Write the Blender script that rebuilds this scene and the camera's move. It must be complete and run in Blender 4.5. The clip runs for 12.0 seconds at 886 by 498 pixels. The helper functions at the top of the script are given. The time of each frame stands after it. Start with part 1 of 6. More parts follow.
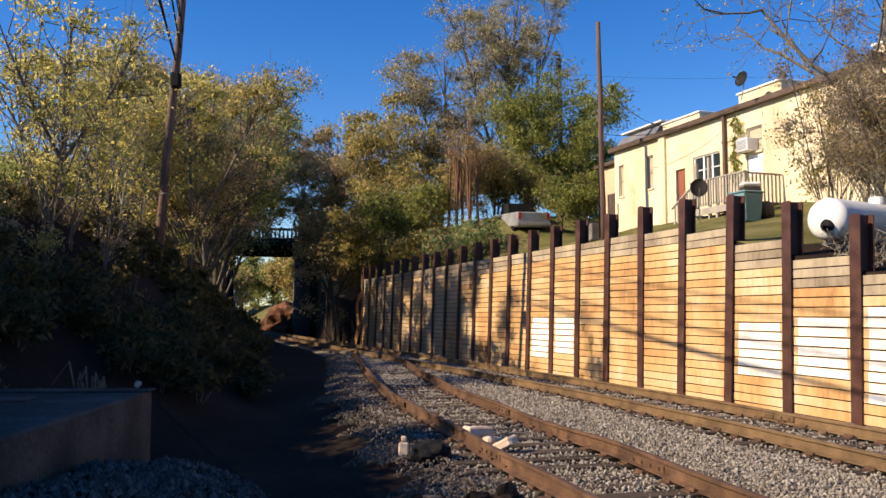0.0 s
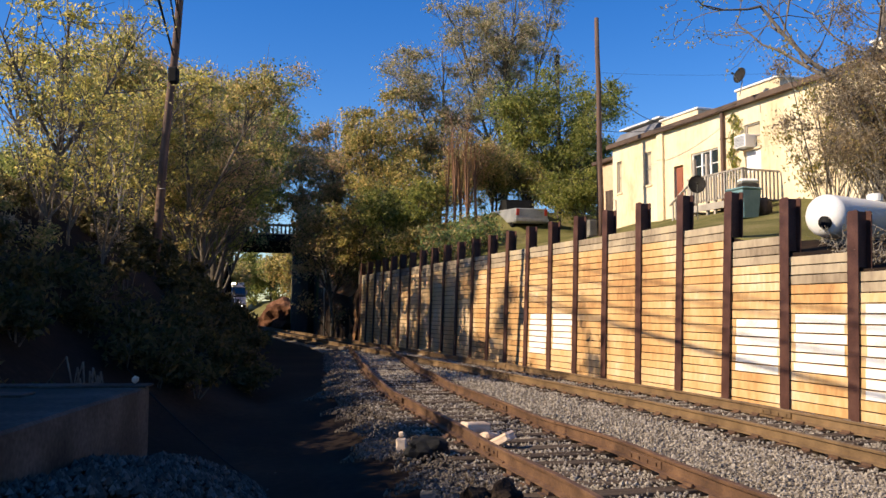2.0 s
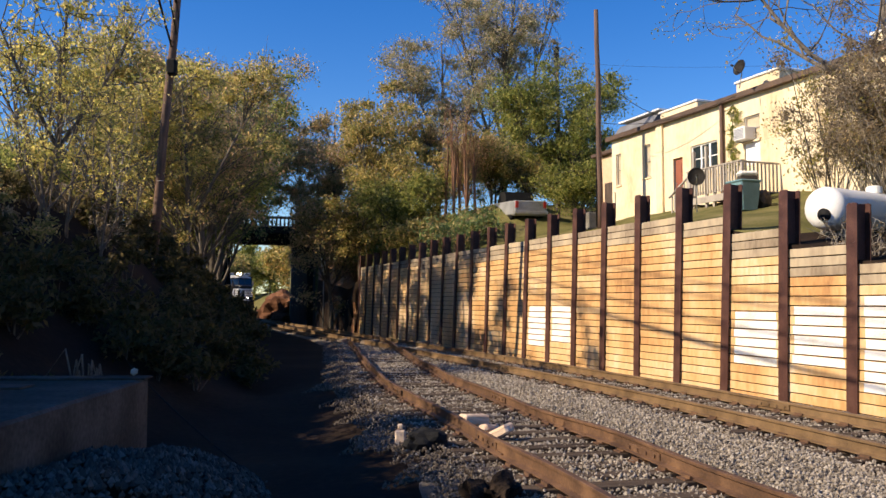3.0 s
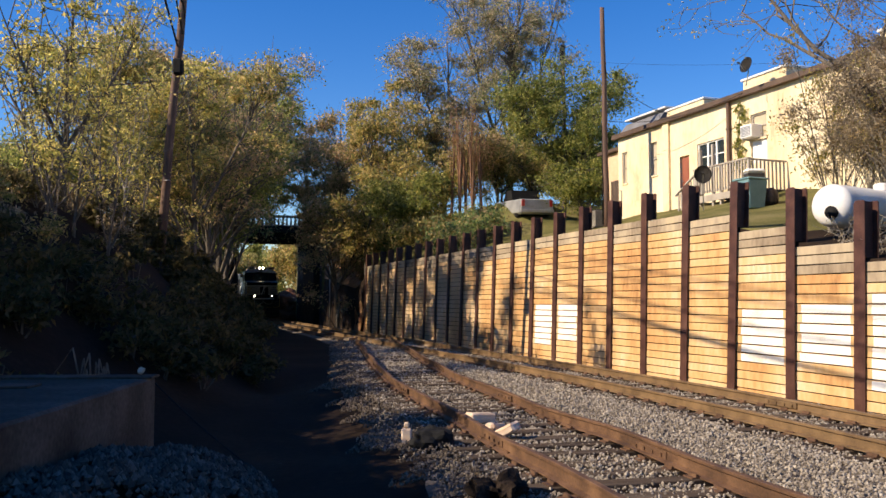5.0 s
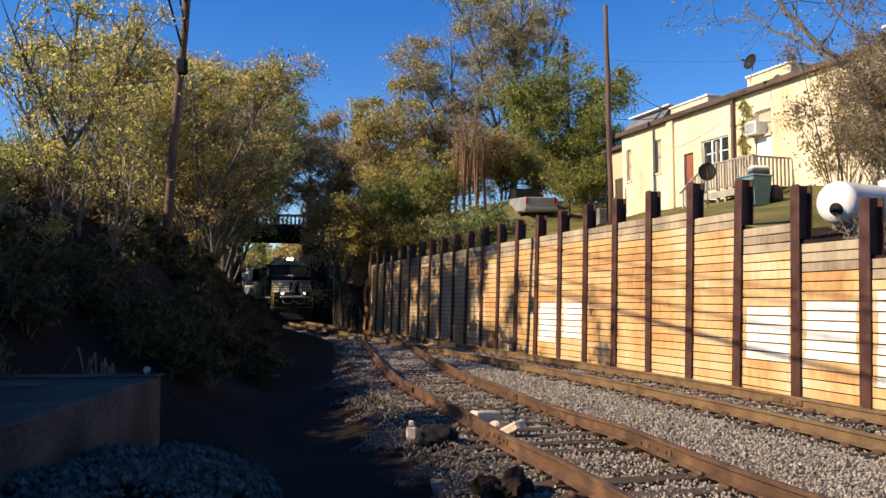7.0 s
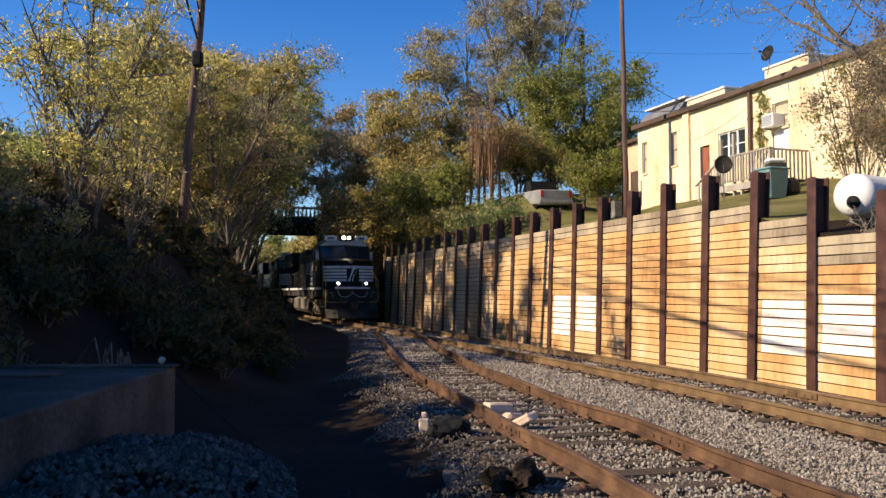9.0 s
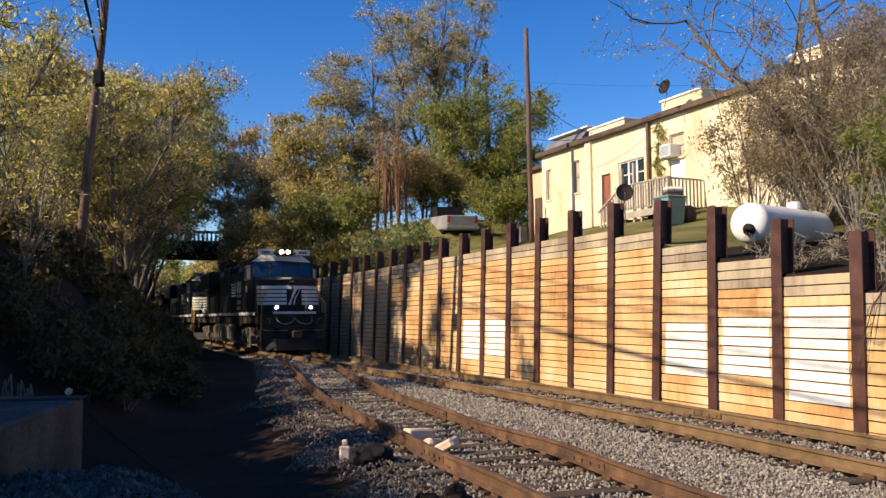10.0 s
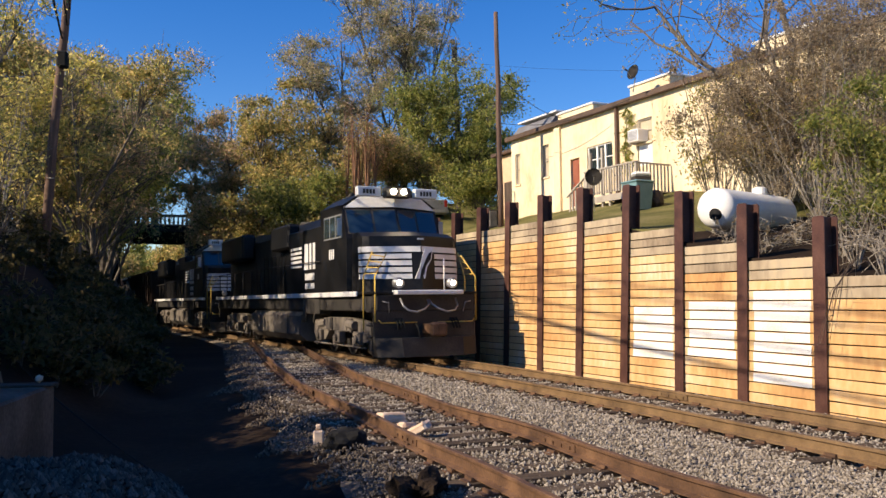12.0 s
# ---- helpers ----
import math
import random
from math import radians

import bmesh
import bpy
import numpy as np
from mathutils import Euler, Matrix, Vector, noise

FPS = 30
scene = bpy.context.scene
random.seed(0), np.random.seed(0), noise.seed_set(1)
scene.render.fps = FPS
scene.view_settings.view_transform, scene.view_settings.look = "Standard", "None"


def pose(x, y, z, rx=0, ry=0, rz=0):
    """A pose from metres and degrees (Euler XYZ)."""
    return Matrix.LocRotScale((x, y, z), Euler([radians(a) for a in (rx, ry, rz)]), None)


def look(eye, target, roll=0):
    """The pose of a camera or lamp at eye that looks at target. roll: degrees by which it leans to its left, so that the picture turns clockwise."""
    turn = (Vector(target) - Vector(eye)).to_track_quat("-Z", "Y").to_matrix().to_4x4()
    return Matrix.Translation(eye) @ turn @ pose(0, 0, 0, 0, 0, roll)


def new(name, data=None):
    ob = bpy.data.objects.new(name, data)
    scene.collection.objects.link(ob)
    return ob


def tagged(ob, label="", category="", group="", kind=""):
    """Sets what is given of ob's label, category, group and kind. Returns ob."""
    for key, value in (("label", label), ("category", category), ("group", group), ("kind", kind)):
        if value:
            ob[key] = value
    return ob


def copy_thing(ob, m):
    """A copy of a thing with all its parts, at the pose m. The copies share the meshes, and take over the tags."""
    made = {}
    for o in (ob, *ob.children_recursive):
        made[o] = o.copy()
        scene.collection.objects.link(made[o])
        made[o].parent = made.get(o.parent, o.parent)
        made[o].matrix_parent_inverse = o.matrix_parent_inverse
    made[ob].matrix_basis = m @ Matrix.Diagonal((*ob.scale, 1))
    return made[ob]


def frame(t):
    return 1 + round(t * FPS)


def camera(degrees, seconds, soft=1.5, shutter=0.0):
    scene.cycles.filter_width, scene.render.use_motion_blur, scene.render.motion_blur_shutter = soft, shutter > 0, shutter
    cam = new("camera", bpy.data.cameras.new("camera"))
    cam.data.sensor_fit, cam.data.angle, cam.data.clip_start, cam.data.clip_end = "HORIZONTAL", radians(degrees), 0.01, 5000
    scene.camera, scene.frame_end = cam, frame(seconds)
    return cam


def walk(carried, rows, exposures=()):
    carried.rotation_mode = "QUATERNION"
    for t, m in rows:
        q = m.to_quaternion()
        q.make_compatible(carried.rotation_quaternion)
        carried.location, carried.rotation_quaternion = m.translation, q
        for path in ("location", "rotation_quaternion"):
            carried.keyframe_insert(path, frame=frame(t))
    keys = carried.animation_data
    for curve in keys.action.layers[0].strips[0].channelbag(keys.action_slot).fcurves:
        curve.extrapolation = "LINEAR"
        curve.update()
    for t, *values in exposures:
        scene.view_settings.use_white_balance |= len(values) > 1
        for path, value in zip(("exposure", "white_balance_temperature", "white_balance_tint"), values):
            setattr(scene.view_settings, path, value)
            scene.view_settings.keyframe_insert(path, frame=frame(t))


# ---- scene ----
cam = camera(55.6, 12.0)
PATH = [
    (0, (0.039, -0.18, 1.594), (0.035, 1.814, 1.748), 0.0),
    (0.5, (0.032, -0.171, 1.586), (0.028, 1.823, 1.74), -0.0),
    (1, (0.039, -0.169, 1.592), (0.033, 1.826, 1.744), 0.0),
    (1.5, (0.039, -0.178, 1.592), (0.035, 1.817, 1.74), 0.0),
    (2, (0.038, -0.17, 1.588), (0.039, 1.824, 1.733), 0.1),
    (2.5, (0.04, -0.174, 1.584), (0.042, 1.822, 1.718), 0.1),
    (3, (0.042, -0.16, 1.587), (0.045, 1.835, 1.714), 0.1),
    (5, (0.048, -0.16, 1.584), (0.036, 1.836, 1.708), -0.0),
    (5.5, (0.042, -0.172, 1.586), (0.024, 1.825, 1.706), -0.0),
    (6, (0.041, -0.164, 1.593), (0.026, 1.832, 1.712), -0.1),
    (6.5, (0.035, -0.158, 1.589), (0.018, 1.839, 1.71), -0.1),
    (7, (0.047, -0.168, 1.586), (0.025, 1.828, 1.706), -0.2),
    (9, (0.076, -0.176, 1.573), (0.018, 1.82, 1.676), -0.0),
    (9.5, (0.009, -0.163, 1.595), (0.081, 1.832, 1.713), 0.3),
    (10, (-0.177, -0.21, 1.585), (-0.003, 1.776, 1.746), -0.4),
    (10.5, (-0.189, -0.267, 1.585), (0.011, 1.72, 1.694), 1.1),
    (11, (-0.169, -0.273, 1.584), (-0.006, 1.719, 1.66), 0.4),
    (11.5, (-0.193, -0.298, 1.603), (-0.02, 1.692, 1.7), 0.3),
    (12, (-0.237, -0.281, 1.609), (0.011, 1.7, 1.73), -0.6),
]
walk(cam, [(t, look(eye, target, roll)) for t, eye, target, roll in PATH], ((0, 0.54, 6900, 12), (12, 0.54, 6900, 12)))


# ---- world and light ----
SUN_TRAVEL = Vector((0.91, 0.28, -0.61)).normalized()
world = bpy.data.worlds.new("world")
scene.world = world
world.use_nodes = True
wn = world.node_tree.nodes
sky = wn.new("ShaderNodeTexSky")
sky.sky_type, sky.sun_disc = "NISHITA", False
sky.sun_elevation = math.asin(-SUN_TRAVEL.z)
sky.sun_rotation = math.atan2(-SUN_TRAVEL.x, -SUN_TRAVEL.y)
sky.air_density, sky.dust_density, sky.ozone_density = 1.0, 0.1, 4.0
deep = wn.new("ShaderNodeHueSaturation")
deep.inputs["Saturation"].default_value = 1.36
deep.inputs["Hue"].default_value = 0.514
world.node_tree.links.new(sky.outputs[0], deep.inputs["Color"])
world.node_tree.links.new(deep.outputs[0], wn["Background"].inputs[0])
wn["Background"].inputs[1].default_value = 0.12
sun = new("sun", bpy.data.lights.new("sun", "SUN"))
sun.data.energy, sun.data.angle, sun.data.color = 5.0, radians(0.5), (1.0, 0.86, 0.66)
sun.matrix_world = look((0, 0, 60), Vector((0, 0, 60)) + SUN_TRAVEL)


# ---- materials ----
def fill_ramp(ramp, colours):
    e = ramp.color_ramp.elements
    e[0].color, e[1].color = (*colours[0], 1), (*colours[-1], 1)
    for i, c in enumerate(colours[1:-1], 1):
        e.new(i / (len(colours) - 1)).color = (*c, 1)


def mat(name, colours, scale=3.0, rough=0.8, metal=0.0, bump=0.3, fine=40.0, stretch=(1, 1, 1), rand=0.0, spec=0.5, island=False, placed=False):
    """Two scales of noise over a ramp of base colours, with grain in the relief."""
    m = bpy.data.materials.new(name)
    m.use_nodes = True
    n, l = m.node_tree.nodes, m.node_tree.links
    b = n["Principled BSDF"]
    b.inputs["Metallic"].default_value = metal
    b.inputs["Specular IOR Level"].default_value = spec
    co = n.new("ShaderNodeTexCoord")
    mp = n.new("ShaderNodeMapping")
    mp.inputs["Scale"].default_value = stretch
    l.new(co.outputs["Object"], mp.inputs[0])
    info = n.new("ShaderNodeObjectInfo")
    shift = n.new("ShaderNodeVectorMath")
    shift.operation = "SCALE"
    shift.inputs[0].default_value = (37.0, 17.0, 53.0)
    l.new(info.outputs["Random"], shift.inputs["Scale"])
    l.new(shift.outputs[0], mp.inputs["Location"])
    if placed:
        spot = n.new("ShaderNodeNewGeometry")
        l.new(spot.outputs["Position"], mp.inputs[0])
        l.remove(mp.inputs["Location"].links[0])
    big = n.new("ShaderNodeTexNoise")
    big.inputs["Scale"].default_value, big.inputs["Detail"].default_value = scale, 5.0
    small = n.new("ShaderNodeTexNoise")
    small.inputs["Scale"].default_value, small.inputs["Detail"].default_value = fine, 3.0
    l.new(mp.outputs[0], big.inputs[0])
    l.new(mp.outputs[0], small.inputs[0])
    mix = n.new("ShaderNodeMath")
    mix.operation = "MULTIPLY_ADD"
    l.new(small.outputs[0], mix.inputs[0])
    mix.inputs[1].default_value = 0.45
    l.new(big.outputs[0], mix.inputs[2])
    last = mix.outputs[0]
    lo, hi = 0.45, 1.0
    if rand:
        vary = n.new("ShaderNodeMath")
        vary.operation = "MULTIPLY_ADD"
        if island:
            geo = n.new("ShaderNodeNewGeometry")
            l.new(geo.outputs["Random Per Island"], vary.inputs[0])
        else:
            l.new(info.outputs["Random"], vary.inputs[0])
        vary.inputs[1].default_value = rand
        l.new(last, vary.inputs[2])
        last = vary.outputs[0]
        hi += rand
    fit_range = n.new("ShaderNodeMapRange")
    fit_range.inputs["From Min"].default_value, fit_range.inputs["From Max"].default_value = lo, hi
    l.new(last, fit_range.inputs[0])
    ramp = n.new("ShaderNodeValToRGB")
    fill_ramp(ramp, colours)
    l.new(fit_range.outputs[0], ramp.inputs[0])
    l.new(ramp.outputs[0], b.inputs["Base Color"])
    rr = n.new("ShaderNodeMapRange")
    rr.inputs["To Min"].default_value, rr.inputs["To Max"].default_value = max(0.02, rough - 0.12), min(1.0, rough + 0.12)
    l.new(big.outputs[0], rr.inputs[0])
    l.new(rr.outputs[0], b.inputs["Roughness"])
    if bump:
        bp = n.new("ShaderNodeBump")
        bp.inputs["Strength"].default_value, bp.inputs["Distance"].default_value = bump, 0.02
        l.new(mix.outputs[0], bp.inputs["Height"])
        l.new(bp.outputs[0], b.inputs["Normal"])
    return m


def leaf_mat(name, colours):
    """Leaves: each its own tint, thin enough to let some light through."""
    m = bpy.data.materials.new(name)
    m.use_nodes = True
    n, l = m.node_tree.nodes, m.node_tree.links
    b = n["Principled BSDF"]
    geo = n.new("ShaderNodeNewGeometry")
    ramp = n.new("ShaderNodeValToRGB")
    fill_ramp(ramp, colours)
    l.new(geo.outputs["Random Per Island"], ramp.inputs[0])
    l.new(ramp.outputs[0], b.inputs["Base Color"])
    b.inputs["Roughness"].default_value = 0.5
    b.inputs["Specular IOR Level"].default_value = 0.3
    tr = n.new("ShaderNodeBsdfTranslucent")
    lit = n.new("ShaderNodeHueSaturation")
    lit.inputs["Value"].default_value = 1.35
    l.new(ramp.outputs[0], lit.inputs["Color"])
    l.new(lit.outputs[0], tr.inputs[0])
    mx = n.new("ShaderNodeMixShader")
    mx.inputs[0].default_value = 0.6
    l.new(b.outputs[0], mx.inputs[1])
    l.new(tr.outputs[0], mx.inputs[2])
    l.new(mx.outputs[0], n["Material Output"].inputs[0])
    return m


def glow_mat(name, colour, strength):
    m = bpy.data.materials.new(name)
    m.use_nodes = True
    b = m.node_tree.nodes["Principled BSDF"]
    b.inputs["Base Color"].default_value = (0.9, 0.9, 0.85, 1)
    b.inputs["Emission Color"].default_value = (*colour, 1)
    b.inputs["Emission Strength"].default_value = strength
    return m


def glass_mat(name, colour):
    m = bpy.data.materials.new(name)
    m.use_nodes = True
    b = m.node_tree.nodes["Principled BSDF"]
    b.inputs["Base Color"].default_value = (*colour, 1)
    b.inputs["Roughness"].default_value = 0.06
    b.inputs["Specular IOR Level"].default_value = 0.9
    return m


# dirt taken down to near black, the cutting's shade put into its colour
M_DIRT = mat("shade_dark_clay_dirt", [(0.008, 0.0055, 0.004), (0.02, 0.013, 0.009), (0.045, 0.028, 0.018)], 0.5, 0.95, 0, 0.6, 9, spec=0.12)
M_CLAY = mat("bare_clay", [(0.22, 0.1, 0.05), (0.4, 0.22, 0.12), (0.5, 0.33, 0.2)], 0.8, 0.95, 0, 0.8, 8, spec=0.12)
M_BED = mat("ballast_fines", [(0.08, 0.066, 0.052), (0.18, 0.15, 0.118), (0.3, 0.255, 0.205)], 5, 0.95, 0, 0.9, 55, spec=0.12)
M_GRASS = mat("dry_lawn", [(0.06, 0.06, 0.02), (0.13, 0.12, 0.04), (0.23, 0.19, 0.09)], 0.6, 0.95, 0, 0.7, 18, spec=0.12)
M_ROAD = mat("asphalt", [(0.035, 0.035, 0.035), (0.06, 0.06, 0.058)], 2, 0.9, 0, 0.3, 60, spec=0.12)
M_STONE = mat("ballast_stone", [(0.1, 0.082, 0.064), (0.22, 0.187, 0.15), (0.34, 0.295, 0.24), (0.5, 0.45, 0.38)], 6, 0.9, 0, 0.4, 60, rand=0.9, island=True, spec=0.12)
M_GRIT = mat("dirty_brown_grit", [(0.05, 0.039, 0.03), (0.13, 0.104, 0.08), (0.26, 0.215, 0.17)], 6, 0.95, 0, 0.4, 60, rand=0.9, island=True, spec=0.1)
M_RUST = mat("rusty_rail_steel", [(0.05, 0.027, 0.016), (0.115, 0.06, 0.032), (0.2, 0.108, 0.055)], 3, 0.7, 0.2, 0.3, 40)
M_RAILMAIN = mat("brown_rail_steel", [(0.09, 0.055, 0.03), (0.19, 0.12, 0.06), (0.27, 0.17, 0.085)], 3, 0.6, 0.25, 0.2, 40)
M_TIE = mat("creosoted_tie", [(0.03, 0.022, 0.016), (0.08, 0.058, 0.042), (0.15, 0.115, 0.085)], 2, 0.9, 0, 0.6, 30, (0.6, 6, 3), rand=0.3, spec=0.12)
M_BOARD = mat("stained_lagging_board", [(0.24, 0.115, 0.045), (0.47, 0.25, 0.095), (0.6, 0.365, 0.155), (0.66, 0.46, 0.255), (0.7, 0.59, 0.43)], 0.75, 0.85, 0, 0.35, 9, (1, 1, 0.35), rand=0.22, placed=True)
M_BOARDTOP = mat("weathered_grey_board", [(0.1, 0.075, 0.05), (0.26, 0.2, 0.135), (0.42, 0.34, 0.23), (0.56, 0.42, 0.25)], 1.2, 0.9, 0, 0.35, 9, (1, 1, 0.4), rand=0.25, placed=True)
M_PAINT = mat("white_patch_paint", [(0.62, 0.55, 0.42), (0.82, 0.8, 0.74), (0.86, 0.85, 0.82)], 1.1, 0.7, 0, 0.15, 18, (0.6, 1, 2))
M_POST = mat("oxide_painted_steel", [(0.035, 0.014, 0.011), (0.075, 0.03, 0.022), (0.12, 0.055, 0.038)], 3, 0.55, 0.1, 0.2, 30)
M_CONC = mat("weathered_concrete", [(0.07, 0.062, 0.052), (0.17, 0.155, 0.13), (0.3, 0.28, 0.24)], 1.2, 0.9, 0, 0.3, 22, spec=0.12)
# ballast-like stone in darker tones, standing in for shade on the heap
M_HEAP = mat("shade_dark_heap_stone", [(0.025, 0.022, 0.019), (0.065, 0.057, 0.049), (0.16, 0.143, 0.125)], 6, 0.9, 0, 0.4, 60, rand=0.9, island=True, spec=0.12)
M_REDBARK = mat("reddish_bark", [(0.1, 0.05, 0.03), (0.22, 0.11, 0.06), (0.34, 0.18, 0.1)], 3, 0.95, 0, 0.5, 20, (4, 4, 0.8))
# bridge concrete almost black: the trees' shade is in the base colour
M_CONCD = mat("shade_dark_bridge_concrete", [(0.012, 0.011, 0.01), (0.028, 0.025, 0.022), (0.055, 0.05, 0.043)], 0.8, 0.95, 0, 0.3, 14, spec=0.12)
M_STUCCO = mat("cream_stucco", [(0.5, 0.37, 0.22), (0.76, 0.62, 0.4), (0.82, 0.71, 0.51)], 0.6, 0.9, 0, 0.08, 7, (1, 1, 0.4))
M_PEACH = mat("peach_stucco", [(0.5, 0.3, 0.17), (0.62, 0.42, 0.26), (0.66, 0.5, 0.33)], 0.4, 0.9, 0, 0.15, 8)
M_WHITE = mat("white_paint", [(0.62, 0.6, 0.56), (0.78, 0.77, 0.74), (0.84, 0.83, 0.8)], 1.5, 0.5, 0, 0.05, 30)
M_FASCIA = mat("brown_fascia", [(0.05, 0.03, 0.02), (0.12, 0.075, 0.05)], 2, 0.7, 0, 0.1, 20)
M_ROOF = mat("grey_roof_felt", [(0.1, 0.1, 0.105), (0.2, 0.2, 0.21)], 1, 0.8, 0, 0.2, 20)
M_REDDOOR = mat("red_brown_door_paint", [(0.22, 0.06, 0.03), (0.34, 0.11, 0.06)], 2, 0.6, 0, 0.1, 30)
M_GREYWOOD = mat("silvered_deck_wood", [(0.2, 0.17, 0.14), (0.36, 0.32, 0.27), (0.47, 0.43, 0.37)], 2, 0.85, 0, 0.3, 24, (1, 1, 0.3), rand=0.3)
M_DARKWOOD = mat("dark_weathered_wood", [(0.025, 0.017, 0.013), (0.07, 0.048, 0.035), (0.13, 0.09, 0.068)], 2, 0.9, 0, 0.4, 24, (3, 3, 0.3))
M_ROT = mat("rotten_black_wood", [(0.006, 0.005, 0.004), (0.02, 0.014, 0.01), (0.06, 0.042, 0.03)], 5, 0.95, 0, 0.8, 30, spec=0.08)
M_POLE = mat("creosoted_pole", [(0.05, 0.03, 0.022), (0.12, 0.07, 0.05), (0.2, 0.12, 0.085)], 2, 0.85, 0, 0.4, 20, (6, 6, 0.4))
M_BARK = mat("grey_brown_bark", [(0.05, 0.04, 0.032), (0.12, 0.1, 0.08), (0.2, 0.17, 0.14)], 3, 0.95, 0, 0.6, 20, (4, 4, 0.8))
M_BARKPALE = mat("pale_bark", [(0.14, 0.12, 0.095), (0.27, 0.235, 0.19), (0.36, 0.32, 0.27)], 3, 0.95, 0, 0.5, 20, (4, 4, 0.8))
M_BLACK = mat("black_locomotive_paint", [(0.004, 0.004, 0.0045), (0.008, 0.008, 0.009), (0.018, 0.016, 0.015)], 0.8, 0.42, 0, 0.02, 12, spec=0.22)
# platform concrete, its base colour lowered to carry the deep shade
M_SLAB = mat("shade_dark_slab_concrete", [(0.026, 0.023, 0.019), (0.066, 0.058, 0.048), (0.13, 0.116, 0.097)], 1.0, 0.9, 0, 0.3, 18, spec=0.12)
M_GRIME = mat("grimy_black_steel", [(0.01, 0.009, 0.008), (0.026, 0.022, 0.018), (0.06, 0.05, 0.04)], 1.5, 0.75, 0.0, 0.25, 20)
M_DUST = mat("dust_coated_steel", [(0.06, 0.05, 0.04), (0.13, 0.11, 0.09), (0.19, 0.16, 0.13)], 1.2, 0.8, 0, 0.2, 20)
M_LOCOWHITE = mat("white_stripe_paint", [(0.6, 0.59, 0.56), (0.8, 0.79, 0.77)], 2, 0.4, 0, 0.03, 20)
M_YELLOW = mat("yellow_handrail_paint", [(0.5, 0.32, 0.06), (0.66, 0.46, 0.1)], 4, 0.45, 0, 0.05, 30)
M_TEAL = mat("faded_teal_plastic", [(0.1, 0.2, 0.22), (0.17, 0.3, 0.32)], 2, 0.6, 0, 0.1, 20)
M_DARK = mat("dark_rubber", [(0.008, 0.008, 0.008), (0.02, 0.02, 0.02)], 4, 0.8, 0, 0.2, 30, spec=0.15)
M_PALEWOOD = mat("fresh_cut_wood", [(0.48, 0.32, 0.2), (0.66, 0.48, 0.34), (0.74, 0.6, 0.46)], 5, 0.8, 0, 0.3, 40, (0.5, 3, 3))
M_PLANK = mat("bleached_plank", [(0.3, 0.22, 0.14), (0.48, 0.37, 0.25)], 3, 0.85, 0, 0.3, 30, (0.4, 4, 4))
M_STEEL = mat("galvanised_steel", [(0.3, 0.3, 0.3), (0.45, 0.45, 0.45)], 4, 0.45, 0.7, 0.05, 30)
M_HOPPER = mat("oxide_freight_steel", [(0.02, 0.014, 0.011), (0.05, 0.03, 0.022), (0.09, 0.055, 0.04)], 1, 0.7, 0.1, 0.2, 20)
M_SILVER = mat("dull_silver_car_paint", [(0.22, 0.22, 0.22), (0.34, 0.34, 0.34), (0.42, 0.42, 0.41)], 1.5, 0.4, 0.2, 0.02, 30)
# red clay darker than M_CLAY, so that the mound looks shaded
M_REDCLAY = mat("shade_dark_red_clay", [(0.06, 0.026, 0.015), (0.13, 0.06, 0.034), (0.24, 0.12, 0.07)], 0.9, 0.95, 0, 0.9, 6, spec=0.1)
M_RED = mat("red_lens", [(0.4, 0.02, 0.02), (0.55, 0.04, 0.03)], 4, 0.3, 0, 0, 30)
M_GLASS = glass_mat("dark_window_glass", (0.02, 0.03, 0.035))
M_BLIND = mat("yellowed_window_blind", [(0.4, 0.33, 0.22), (0.55, 0.47, 0.34)], 2, 0.7, 0, 0.1, 20)
M_WIND = glass_mat("windscreen_glass", (0.015, 0.03, 0.045))
M_LAMP = glow_mat("lit_headlamp", (1.0, 0.86, 0.6), 45.0)
M_DITCH = glow_mat("lit_ditch_lamp", (1.0, 0.9, 0.76), 6.0)
L_OLIVE = leaf_mat("olive_autumn_leaves", [(0.145, 0.156, 0.052), (0.273, 0.256, 0.08), (0.451, 0.369, 0.132), (0.613, 0.426, 0.191)])
L_YELLOW = leaf_mat("yellowing_leaves", [(0.177, 0.199, 0.052), (0.354, 0.327, 0.088), (0.563, 0.44, 0.132), (0.64, 0.54, 0.175)])
L_GREEN = leaf_mat("green_leaves", [(0.092, 0.116, 0.031), (0.172, 0.204, 0.055), (0.29, 0.291, 0.078), (0.449, 0.407, 0.132)])
L_DEEP = leaf_mat("dark_green_leaves", [(0.087, 0.135, 0.06), (0.165, 0.23, 0.089), (0.284, 0.328, 0.119), (0.546, 0.365, 0.199)])
L_RUST = leaf_mat("rust_tinged_leaves", [(0.163, 0.175, 0.081), (0.3, 0.263, 0.119), (0.463, 0.338, 0.175), (0.6, 0.388, 0.25)])
L_GREY = leaf_mat("grey_green_sparse_leaves", [(0.156, 0.172, 0.078), (0.265, 0.25, 0.125), (0.406, 0.343, 0.203), (0.515, 0.39, 0.265)])
L_DRY = leaf_mat("dry_brown_leaves", [(0.14, 0.108, 0.072), (0.24, 0.185, 0.12), (0.34, 0.27, 0.175), (0.44, 0.36, 0.24)])
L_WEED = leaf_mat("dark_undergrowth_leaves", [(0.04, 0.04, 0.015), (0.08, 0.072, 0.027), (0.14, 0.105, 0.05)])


# ---- mesh helpers ----
def mesh_from(bm, name):
    bmesh.ops.recalc_face_normals(bm, faces=bm.faces)
    me = bpy.data.meshes.new(name)
    bm.to_mesh(me)
    bm.free()
    return me


